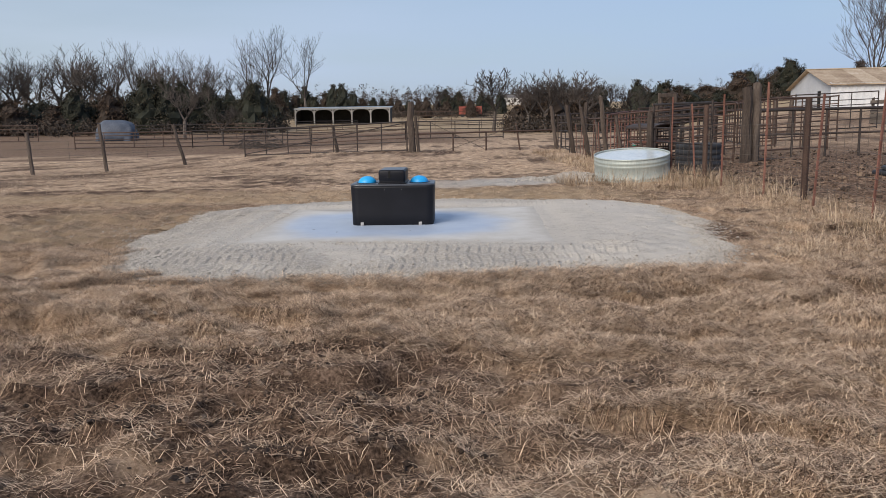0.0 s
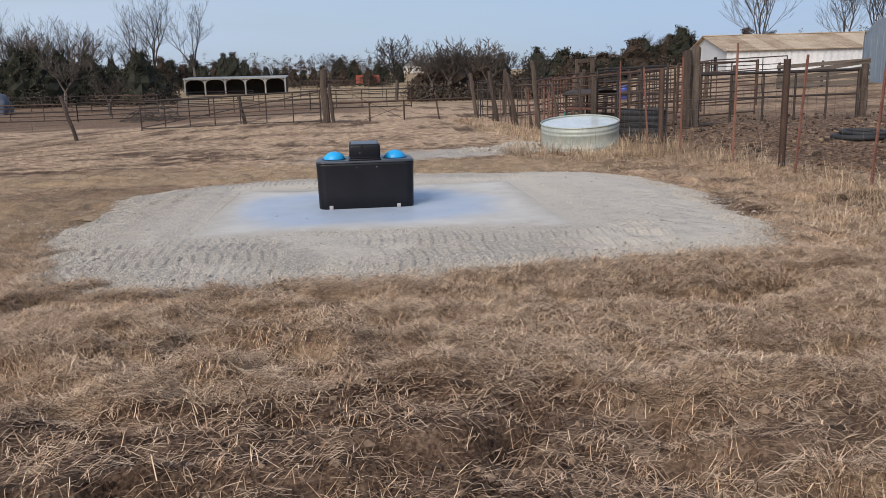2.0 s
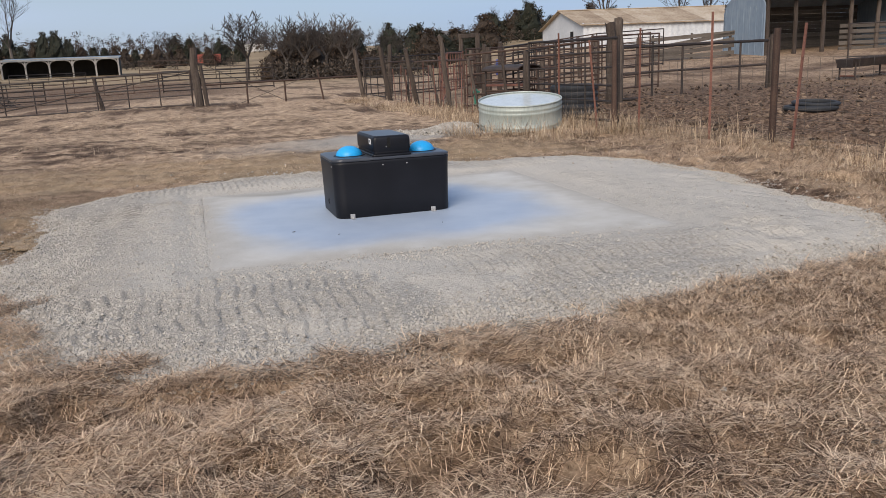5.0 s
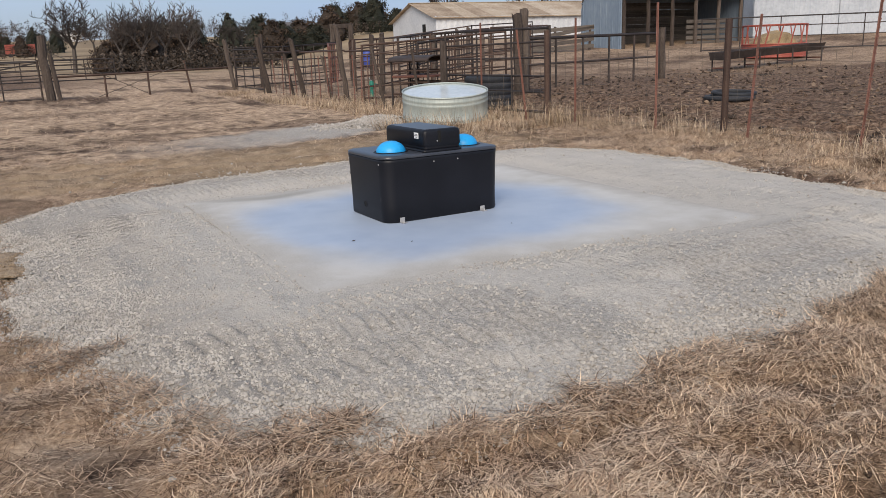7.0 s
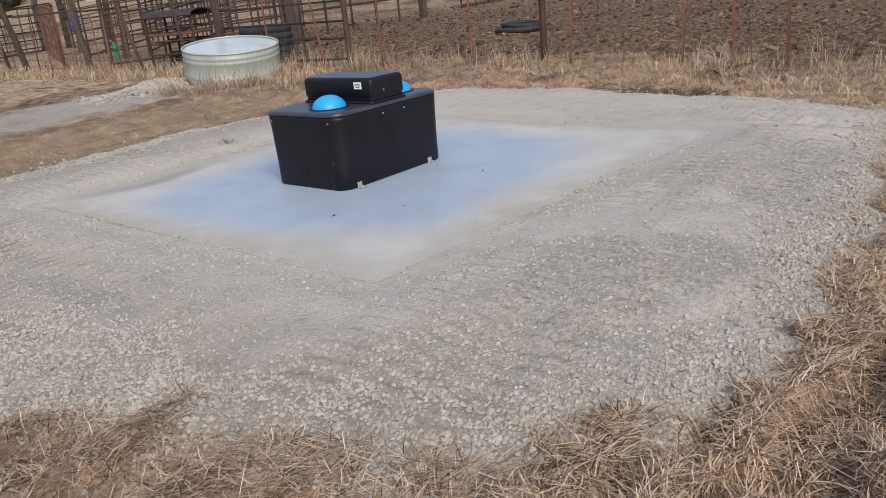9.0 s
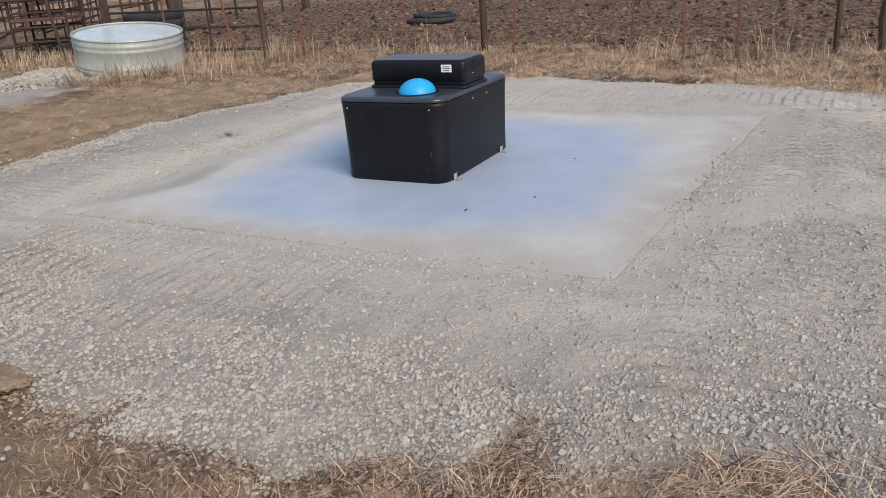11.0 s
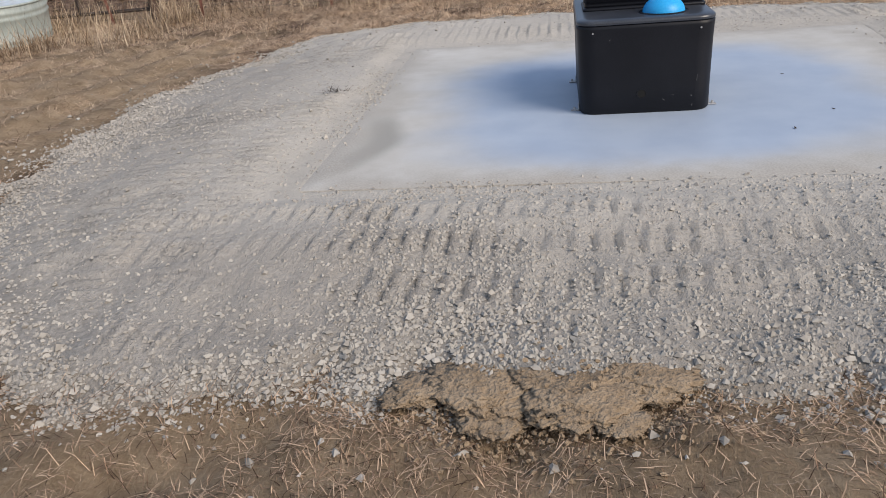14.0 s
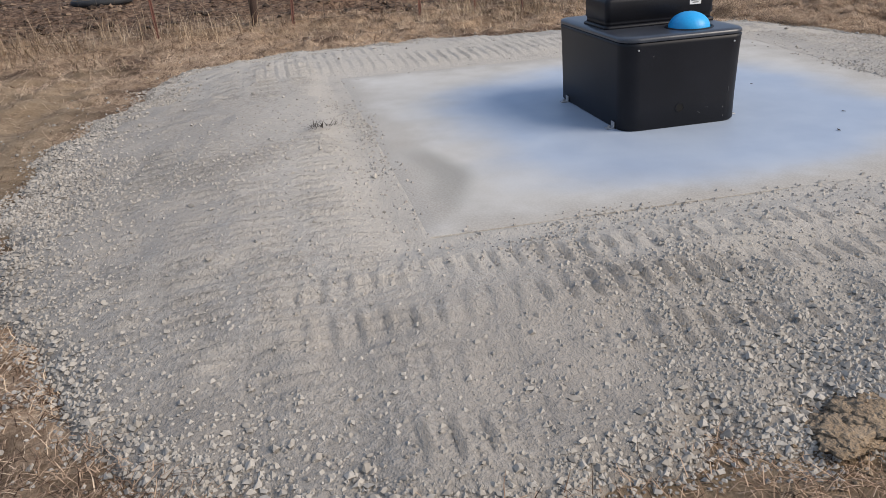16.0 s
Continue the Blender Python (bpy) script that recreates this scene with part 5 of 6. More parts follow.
def bare_tree(seed, height, spread=0.55, trunk_r=0.2, levels=6, upright=0.25, low=0.12):
    """A leafless tree, one metre of it at a time: trunk, limbs and twigs."""
    q = random.Random(seed)
    trunk, crown = ([], []), ([], [])

    def grow(p, d, length, r, level):
        steps = 3
        for s in range(steps):
            e = p + d * (length / steps)
            r1 = r * (0.88 if level else 0.9)
            verts, faces = trunk if level == 0 else crown
            limb(verts, faces, p, e, r, r1, 6 if level < 2 else (4 if level < 4 else 3))
            p, r = e, r1
            d = (d + Vector((q.uniform(-1, 1), q.uniform(-1, 1), q.uniform(-0.5, 0.8))) * 0.14).normalized()
            if level < levels and level and s < steps - 1 and q.random() < 0.75:
                side = (d + Vector((q.uniform(-1, 1), q.uniform(-1, 1), q.uniform(-0.2, 0.7))).normalized() * (0.75 + spread)).normalized()
                grow(p, side, length * q.uniform(0.5, 0.75), r * 0.6, level + 1)
        if level < levels:
            if level == 0 and low < 0:  # several stems from one foot
                length = height * 0.25
            for k in range(5 if level == 0 and low < 0 else (3 if level < 2 else 2)):
                side = Vector((q.uniform(-1, 1), q.uniform(-1, 1), q.uniform(-0.3, 0.6))).normalized()
                nd = (d + side * spread * q.uniform(0.7, 1.4) + Vector((0, 0, upright))).normalized()
                grow(p, nd, length * q.uniform(0.62, 0.86), max(0.013, r * q.uniform(0.6, 0.78)), level + 1)

    grow(Vector((0, 0, -0.2)), Vector((q.uniform(-0.08, 0.08), q.uniform(-0.08, 0.08), 1)).normalized(), height * (low + 0.14), trunk_r, 0)
    top = max(v.z for v in crown[0])
    f = height / top
    t = thing("bare_tree", "leafless grey-brown deciduous tree with fine twigs", "tree", (0, 0, 0), group="bare trees")
    for name, (verts, faces), mat in (("trunk", trunk, "bark"), ("crown", crown, "twig")):
        me = mesh_arrays(name, np.array([v * f for v in verts]), [np.array(faces)], M[mat])
        ob = new(name, me)
        ob.parent = t
    return t


def leaf_cloud(centres, radii, per, size, q, droop=0.0):
    """Small four-cornered leaf clumps scattered round centres."""
    n = len(centres) * per
    c = np.repeat(centres, per, 0) + np.clip(q.normal(0, 0.5, (n, 3)), -0.8, 0.8) * np.repeat(radii, per)[:, None]
    a = q.normal(0, 1, (n, 3))
    a /= np.linalg.norm(a, axis=1)[:, None]
    b = np.cross(a, q.normal(0, 1, (n, 3)))
    b /= np.linalg.norm(b, axis=1)[:, None]
    s = size * q.uniform(0.5, 1.5, (n, 1))
    a[:, 2] -= droop
    v = np.stack((c - a * s, c - b * s * 0.5, c + a * s, c + b * s * 0.5), 1).reshape(-1, 3)
    return v, np.arange(4 * n).reshape(-1, 4)


def cedar_tree(seed, height, width, rusty):
    q = np.random.default_rng(seed)
    t = thing("cedar_tree", "rust-tinged dark winter cedar" if rusty else "dark green dense cedar tree", "tree", (0, 0, 0), group="cedar trees")
    verts, faces = [], []
    limb(verts, faces, Vector((0, 0, -0.3)), Vector((0.05, 0, height * 0.9)), 0.16, 0.03, 6)
    ob = new("trunk", mesh_arrays("trunk", np.array(verts), [np.array(faces)], M["bark"]))
    ob.parent = t
    # dense dark heart, then feathery sprays gathered into uneven boughs
    na, nf = 12, 8
    fr, an = np.meshgrid(np.linspace(0.02, 0.86, nf), np.arange(na) * 2 * np.pi / na, indexing="ij")
    rad = width * 0.37 * (1.02 - fr ** 2.4) * q.uniform(0.6, 1.2, fr.shape)
    core = np.stack((rad * np.cos(an), rad * np.sin(an), fr * height + q.normal(0, 0.12, fr.shape)), -1).reshape(-1, 3)
    i = np.arange(na * nf).reshape(nf, na)
    j = np.roll(i, -1, 1)
    shell = np.stack((i[:-1], j[:-1], j[1:], i[1:]), -1).reshape(-1, 4)
    k, per = 58, 4
    bf, ba = q.uniform(0.02, 0.97, k) ** 0.95, q.uniform(0, 2 * np.pi, k)
    br = width * 0.55 * (1.02 - bf ** 2.8) * q.uniform(0.6, 1.15, k) + 0.12
    f = np.repeat(bf, per) + q.normal(0, 0.035, k * per)
    r = np.repeat(br, per) * q.uniform(0.45, 1.0, k * per)
    ang = np.repeat(ba, per) + q.normal(0, 0.16, k * per)
    c = np.stack((r * np.cos(ang), r * np.sin(ang), np.maximum(f, 0.02) * height * 0.97 + 0.12 * r), 1)
    v, fc = leaf_cloud(c, np.full(k * per, width * 0.11) * (1.15 - 0.45 * np.clip(f, 0, 1)), 10, width * 0.028, q, -0.6)
    v, fc = np.concatenate((core, v)), np.concatenate((shell, fc + len(core)))
    ob = new("crown", mesh_arrays("crown", v, [fc], M["cedar_rust" if rusty else "cedar"]))
    ob.parent = t
    return t


def place(ob, x, y, s=1.0, rz=0.0, first=False, sz=None):
    m = pose(x, y, gz(x, y) - 0.05, 0, 0, rz)
    if first:
        ob.matrix_basis = m
        ob.scale = (s, s, sz or s)
        return ob
    made = copy_thing(ob, m)
    made.scale = (s, s, sz or s)
    return made


def polar(deg, d):
    return d * math.sin(radians(deg)), d * math.cos(radians(deg))


bares = [bare_tree(11, 12, 0.75, 0.2, 5, 0.12, 0.04), bare_tree(23, 13, 0.85, 0.22, 5, 0.1, 0.02), bare_tree(5, 15, 0.5, 0.24, 5, 0.3), bare_tree(41, 7, 0.85, 0.1, 5, 0.08, 0.02), bare_tree(17, 15, 0.5, 0.15, 5, 0.3, -0.06)]
spots = {
    0: [(-30.2, 150, 1.05), (-27.6, 152, 1.15), (-24.8, 146, 1.2), (-22.8, 150, 1.25), (-19.3, 160, 1.1), (-33.5, 140, 1.1), (-15.6, 160, 1.05), (-37, 140, 1.2), (-28.6, 165, 1.2), (-21.6, 170, 1.15)],
    1: [(-29.2, 144, 1.0), (-26.3, 150, 1.1), (-23.8, 146, 1.1), (-20.7, 152, 1.02), (-17.6, 152, 1.1), (-35.5, 145, 1.1), (21.2, 175, 0.55), (-31.6, 150, 1.05), (-16.6, 165, 1.1), ],
    4: [(27.4, 122, 1.2), (32.4, 122, 0.95), (34.2, 128, 1.05)],
    2: [(-14.4, 160, 1.2), (-13.0, 156, 1.32), (-10.5, 185, 1.35), (-18.2, 160, 1.0), (-22.0, 155, 1.1)],
    3: [(2.8, 108, 1.25), (5.2, 96, 0.95), (6.5, 94, 1.0), (7.9, 97, 1.1), (9.3, 95, 0.9), (12.6, 104, 0.8), (-18.9, 92, 0.95), (6.9, 160, 1.35), (-1.4, 230, 1.3), (-16.4, 78, 0.55), (-20.1, 148, 1.7), (-25.0, 150, 1.8), (5.3, 210, 1.2), (11.0, 190, 1.2)],
}
qq = random.Random(3)
for k, rows in spots.items():
    for i, (az, d, s) in enumerate(rows):
        place(bares[k], *polar(az, d), s, qq.uniform(0, 360), i == 0)

cedars = [cedar_tree(1, 7.5, 4.8, False), cedar_tree(2, 6.5, 5.2, True), cedar_tree(3, 8.5, 5.0, False), cedar_tree(4, 6.0, 4.6, False), cedar_tree(5, 5.5, 5.0, True)]
first = set()


def cedar(k, az, d, s, sz=None):
    place(cedars[k], *polar(az, d), s, qq.uniform(0, 360), k not in first, sz)
    first.add(k)


az = -36.0
while az < -12.5:  # dark row behind the west yard
    cedar(qq.choice((0, 2, 3, 3, 1)), az, qq.uniform(122, 140), qq.uniform(1.0, 1.35), qq.uniform(0.72, 1.08) * (0.8 if az < -24 else 1))
    az += qq.uniform(0.4, 0.7)
az = -13.5
while az < 2.0:  # behind the open-bay shed
    cedar(qq.choice((0, 1, 1, 3, 4)), az, qq.uniform(205, 235), qq.uniform(0.85, 1.15) * (1.15 if az < -6 else 0.85))
    az += qq.uniform(0.5, 0.85)
for az, d, s, k in ((4.4, 97, 0.6, 4), (5.3, 100, 0.9, 1), (6.0, 104, 1.0, 4), (6.9, 102, 1.05, 1), (7.7, 106, 1.1, 4), (8.4, 108, 1.15, 3), (9.2, 104, 1.0, 1), (10.1, 108, 1.05, 0), (11.0, 106, 0.8, 4), (13.6, 118, 0.75, 3), (14.6, 124, 1.15, 2), (15.4, 120, 1.05, 1), (16.3, 122, 1.1, 0), (17.4, 126, 1.2, 1), (18.3, 124, 1.0, 3), (19.4, 130, 1.15, 1), (22.6, 135, 1.0, 2), (-0.7, 330, 1.3, 0), (0.3, 330, 1.2, 3), (3.3, 240, 1.0, 0), (2.4, 250, 0.9, 3)):
    cedar(k, az, d, s * qq.uniform(1.0, 1.35), s * (0.92 if az < 10.5 else 0.76) * qq.uniform(0.8, 1.1))
az = 12.0
while az < 29:  # broad cedars on the rise behind the corral
    s = qq.uniform(0.9, 1.25) * (0.8 if az > 24 else 1)
    cedar(qq.choice((0, 1, 1, 3, 3, 4, 2)), az, qq.uniform(128, 160), s, s * qq.choice((0.5, 0.58, 0.66, 0.74, 0.86)))
    az += qq.uniform(0.55, 0.95)


def far_woods():
    """Wooded horizon, beyond the counted trees."""
    q = np.random.default_rng(77)
    n = 1000
    az = np.radians(q.uniform(-50, 70, n))
    d = q.uniform(300, 520, n)
    x, y = d * np.sin(az), d * np.cos(az)
    gaps = value_noise(x, y, 0.012, 3) > 0.45
    x, y = x[gaps], y[gaps]
    k = 9
    c = np.repeat(np.stack((x, y, land(x, y)), 1), k, 0)
    f = q.uniform(0.1, 1, len(c))
    c += np.stack((q.normal(0, 1.6, len(c)) * (1.1 - f), q.normal(0, 1.6, len(c)) * (1.1 - f), f * q.uniform(5, 10, len(c))), 1)
    v, fc = leaf_cloud(c, np.full(len(c), 1.1), 13, 0.29, q)
    tagged(new("far_woods", mesh_arrays("far_woods", v, [fc], M["cedar_rust"])), "distant brown and dark green winter woods", "woods", kind="stuff")


def brush_rows():
    """Brown undergrowth at the foot of the tree rows."""
    q = np.random.default_rng(5)
    rows = []
    for lo, hi, d0, d1, n in ((-38, -12, 116, 140, 620), (-14, 3, 195, 230, 320), (4, 15, 88, 104, 220), (8, 27, 130, 160, 300)):
        a, d = np.radians(q.uniform(lo, hi, n)), q.uniform(d0, d1, n)
        rows.append(np.stack((d * np.sin(a), d * np.cos(a), d * 0), 1))
    c = np.concatenate(rows)
    c[:, 2] = land(c[:, 0], c[:, 1]) + q.uniform(0.2, 1.6, len(c))
    v, fc = leaf_cloud(c, q.uniform(0.6, 1.4, len(c)), 30, 0.17, q)
    tagged(new("undergrowth", mesh_arrays("undergrowth", v, [fc], M["brush"])), "brown leafless undergrowth below the trees", "undergrowth", kind="stuff")


far_woods()
brush_rows()


def brush_pile(x, y, R, H, n, label, seed):
    """A heap of cut branches."""
    q = random.Random(seed)
    verts, faces = [], []
    for _ in range(n):
        a, r = q.uniform(0, 6.28), R * math.sqrt(q.random())
        p = Vector((r * math.cos(a), r * math.sin(a), q.uniform(0, H) * (1 - r / R)))
        d = Vector((q.uniform(-1, 1), q.uniform(-1, 1), q.uniform(-0.3, 0.5))).normalized()
        limb(verts, faces, p - d * 0.5, p + d * q.uniform(0.3, 1.0), q.uniform(0.015, 0.05), 0.01, 4)
    ob = new("brushwood", mesh_arrays("brushwood", np.array(verts), [np.array(faces)], M["bark"]))
    ob.matrix_world = pose(x, y, gz(x, y))
    tagged(ob, label, "brushwood")


brush_pile(-15.2, 61, 2.2, 2.2, 130, "heap of cut grey branches in the yard", 1)


# ---- mud, stones and grass ----
def clod(x, y, s, seed):
    bm = bmesh.new()
    bmesh.ops.create_icosphere(bm, subdivisions=5, radius=1.0)
    o = Vector((seed * 3.1, seed * 1.7, 0))
    for v in bm.verts:
        c = v.co.copy()
        k = 1 + 0.35 * noise.noise(c * 1.3 + o) + 0.2 * noise.noise(c * 4 + o) - 0.16 * abs(noise.noise(c * 9 + o)) + 0.12 * noise.noise(c * 18 + o) - 0.1 * abs(noise.noise(c * 32 + o))
        v.co = Vector((c.x * k * s, c.y * k * s * 0.9, c.z * k * s * 0.11))
    ob = part("clay_clod", bm, M["clay"], smooth=True)
    ob.matrix_world = pose(x, y, float(rough_land(x, y)) + 0.03, 0, 0, seed * 47)
    tagged(ob, "lump of tan clay turned up beside the gravel", "clay clod", "clay clods")


for k, (x, y, s) in enumerate(((-4.15, 11.4, 0.18), (-4.13, 11.66, 0.16), (-4.25, 11.58, 0.2), (-4.2, 11.9, 0.17), (-4.22, 11.77, 0.16), (-4.24, 12.08, 0.11), (-4.33, 11.82, 0.13), (-4.4, 11.45, 0.08))):
    clod(x, y, s, k + 1)


def stones(name, x, y, z, size, label, seed, mat="stone", category="gravel"):
    """Broken limestone, each an irregular eight-faced chip."""
    q = np.random.default_rng(seed)
    n = len(x)
    base = np.array(((1, 0, 0), (-1, 0, 0), (0, 1, 0), (0, -1, 0), (0, 0, 1), (0, 0, -1), (0.62, 0.62, 0.5), (-0.62, -0.62, 0.5)), float)
    tri = np.array(((0, 6, 4), (6, 2, 4), (0, 2, 6), (2, 1, 4), (1, 7, 4), (7, 3, 4), (1, 3, 7), (3, 0, 4), (2, 0, 5), (1, 2, 5), (3, 1, 5), (0, 3, 5)))
    v = base[None] * q.uniform(0.65, 1.2, (n, 8, 1)) + q.normal(0, 0.1, (n, 8, 3))
    v *= size[:, None, None] * np.stack((q.uniform(0.8, 1.3, n), q.uniform(0.7, 1.1, n), q.uniform(0.6, 0.95, n)), 1)[:, None, :]
    a = q.uniform(0, 2 * np.pi, n)
    ca, sa = np.cos(a)[:, None], np.sin(a)[:, None]
    vx, vy = v[..., 0] * ca - v[..., 1] * sa, v[..., 0] * sa + v[..., 1] * ca
    v = np.stack((vx + x[:, None], vy + y[:, None], v[..., 2] + z[:, None]), -1).reshape(-1, 3)
    f = (tri[None] + 8 * np.arange(n)[:, None, None]).reshape(-1, 3)
    return tagged(new(name, mesh_arrays(name, v, [f], M[mat])), label, category, kind="stuff")


def chips(name, x, y, z, size, label, seed):
    """Small bedded chips, each a ridged block of six faces above the surface."""
    q = np.random.default_rng(seed)
    n = len(x)
    base = np.array(((-1, -0.8, -0.35), (1, -0.7, -0.35), (0.9, 0.8, -0.35), (-1, 0.7, -0.35), (-0.45, 0.05, 0.6), (0.5, -0.05, 0.55)), float)
    v = base[None] * q.uniform(0.7, 1.25, (n, 6, 1)) + q.normal(0, 0.12, (n, 6, 3))
    v *= size[:, None, None]
    a = q.uniform(0, 2 * np.pi, n)
    ca, sa = np.cos(a)[:, None], np.sin(a)[:, None]
    vx, vy = v[..., 0] * ca - v[..., 1] * sa, v[..., 0] * sa + v[..., 1] * ca
    v = np.stack((vx + x[:, None], vy + y[:, None], v[..., 2] + z[:, None]), -1).reshape(-1, 3)
    k = 6 * np.arange(n)[:, None]
    quads = np.concatenate((k + np.array((0, 1, 5, 4)), k + np.array((2, 3, 4, 5))))
    tris = np.concatenate((k + np.array((1, 2, 5)), k + np.array((3, 0, 4))))
    return tagged(new(name, mesh_arrays(name, v, [quads, tris], M["chip"])), label, "gravel", kind="stuff")


def scatter_stones():
    q = np.random.default_rng(21)
    # bedded chips over the whole bed, thick in patches, thin where the loader packed it
    n = 420000
    x, y = q.uniform(-5.0, 4.0, n), q.uniform(6.5, 15.8, n)
    inset = heap_inset(x, y)
    slip = 0.12 * q.random(n) ** 3
    on_pad = (x > -2.64 + slip) & (x < 1.2 - slip) & (y > 9.12 + slip + 0.06 * (x - 1) / -3.8) & (y < 12.97 - slip)
    patchy = fbm(x, y, 1.1, 4, 51)
    lanes = np.clip(np.abs(treads(x, y)) * 80, 0, 1)
    west = step(x, -2.2, -3.2)
    keep = step(inset, 0.75, 0.15) * 0.55 + (0.5 + 0.5 * west) * step(patchy, 0.46 - 0.06 * west.mean(), 0.60) * (1 - 0.9 * lanes) + 0.08 + 0.08 * step(x, -2.4, -3.0)
    keep = keep * (1 - 0.75 * lanes) * (1 - 0.65 * step(y, 9.6, 8.8) * step(inset, 0.15, 0.5))
    keep = keep * step(inset, -0.3, 0.05) * (1 - 0.45 * step(y, 12.9, 13.8)) * (1 - 0.95 * step(x, -0.8, 0.6) * step(inset, 0.15, 0.45))
    smooth_nw = step(y, 11.9, 12.6) * step(x, -2.0, -3.0) * step(inset, 0.08, 0.25)
    keep = keep * (1 - 0.6 * smooth_nw)
    ok = (q.random(n) < keep) & ~on_pad
    x, y = x[ok], y[ok]
    size = 0.0045 + 0.007 * q.random(len(x)) ** 2.2
    z = np.maximum(heap_height(x, y), rough_land(x, y))
    inside = (x > -2.64) & (x < 1.2) & (y > 9.12) & (y < 12.97)
    z = np.where(inside, np.maximum(z, 0.146), z)
    chips("gravel_chips", x, y, z + size * 0.32, size, "fine crushed limestone chips over the gravel bed", 8)
    # coarser stones raked out to the edge
    n = 210000
    x, y = q.uniform(-5.0, 4.0, n), q.uniform(6.5, 15.8, n)
    inset = heap_inset(x, y)
    keep = step(inset, 0.48, 0.05) * step(inset, -0.18, 0.0) * (0.25 + 0.75 * step(fbm(x, y, 0.7, 3, 53), 0.36, 0.56)) * (1 - 0.85 * step(x, 1.2, 2.2) * step(inset, 0.0, 0.2)) + 0.004 * step(inset, 0, 0.5)
    keep = keep * (1 - 0.85 * step(y, 11.9, 12.6) * step(x, -2.0, -3.0) * step(inset, 0.05, 0.16))
    on_pad = (x > -2.7) & (x < 1.3) & (y > 9.0) & (y < 13.0)
    ok = (q.random(n) < keep) & ~on_pad
    x, y = x[ok], y[ok]
    size = 0.006 + 0.013 * q.random(len(x)) ** 2.4
    stones("gravel_stones", x, y, np.maximum(heap_height(x, y), rough_land(x, y)) + size * 0.28, size, "loose coarse limestone along the edge of the gravel bed", 18)
    # crumbled clay about the clods
    n = 1500
    x, y = q.normal(-4.37, 0.1, n), q.normal(11.65, 0.32, n)
    size = 0.003 + 0.010 * q.random(n) ** 3
    top = 0.055 * np.exp(-((x + 4.2) / 0.25) ** 2 - ((y - 11.65) / 0.35) ** 2)
    stones("clay_crumbs", x, y, np.maximum(rough_land(x, y), heap_height(x, y)) + top, size, "crumbled tan clay around the clods", 12, "clay", "clay")
    # torn-up soil between the mats of grass
    n = 16000
    x, y = q.uniform(-4.2, 4.2, n), q.uniform(3.0, 7.6, n)
    ok = (q.random(n) < ground_layers(x, y)["bare"] * step(fbm(x, y, 1.3, 3, 81), 0.42, 0.6)) & (heap_inset(x, y) < -0.15)
    x, y = x[ok], y[ok]
    size = 0.006 + 0.024 * q.random(len(x)) ** 3
    stones("soil_clods", x, y, rough_land(x, y) + size * 0.1, size, "dark damp soil crumbs torn up between the grass", 15, "dung", "soil")
    # clods and dung in the pen
    n = 6000
    x, y = 6.4 + 15 * q.random(n) ** 1.5, q.uniform(6, 26, n)
    size = 0.015 + 0.06 * q.random(n) ** 3
    stones("pen_clods", x, y, rough_land(x, y) + size * 0.1, size, "trodden clods and dry dung in the stock pen", 14, "dung", "clods")
    # gravel heaped beside the tank
    n = 5000
    x, y = q.normal(3.0, 0.55, n), q.normal(20.5, 0.4, n)
    ok = np.hypot(x - 4.45, y - 19.93) > 1.0
    x, y = x[ok], y[ok]
    size = 0.015 + 0.03 * q.random(len(x)) ** 2
    stones("tank_gravel", x, y, rough_land(x, y) + 0.16 * np.exp(-((x - 3.1) / 0.7) ** 2 - ((y - 20.5) / 0.5) ** 2) - 0.005, size, "low spill of pale gravel beside the stock tank", 13)
    # strays in the grass
    n = 900
    a = q.uniform(0, 2 * np.pi, n)
    r = 3.9 + np.abs(q.normal(0, 0.7, n))
    x, y = HEAP[0] + r * np.cos(a), HEAP[1] + r * np.sin(a)
    ok = heap_inset(x, y) < -0.1
    x, y = x[ok], y[ok]
    size = 0.008 + 0.016 * q.random(len(x)) ** 2.5
    stones("stray_stones", x, y, rough_land(x, y) + size * 0.3, size, "stray limestone chips in the grass", 9)


scatter_stones()


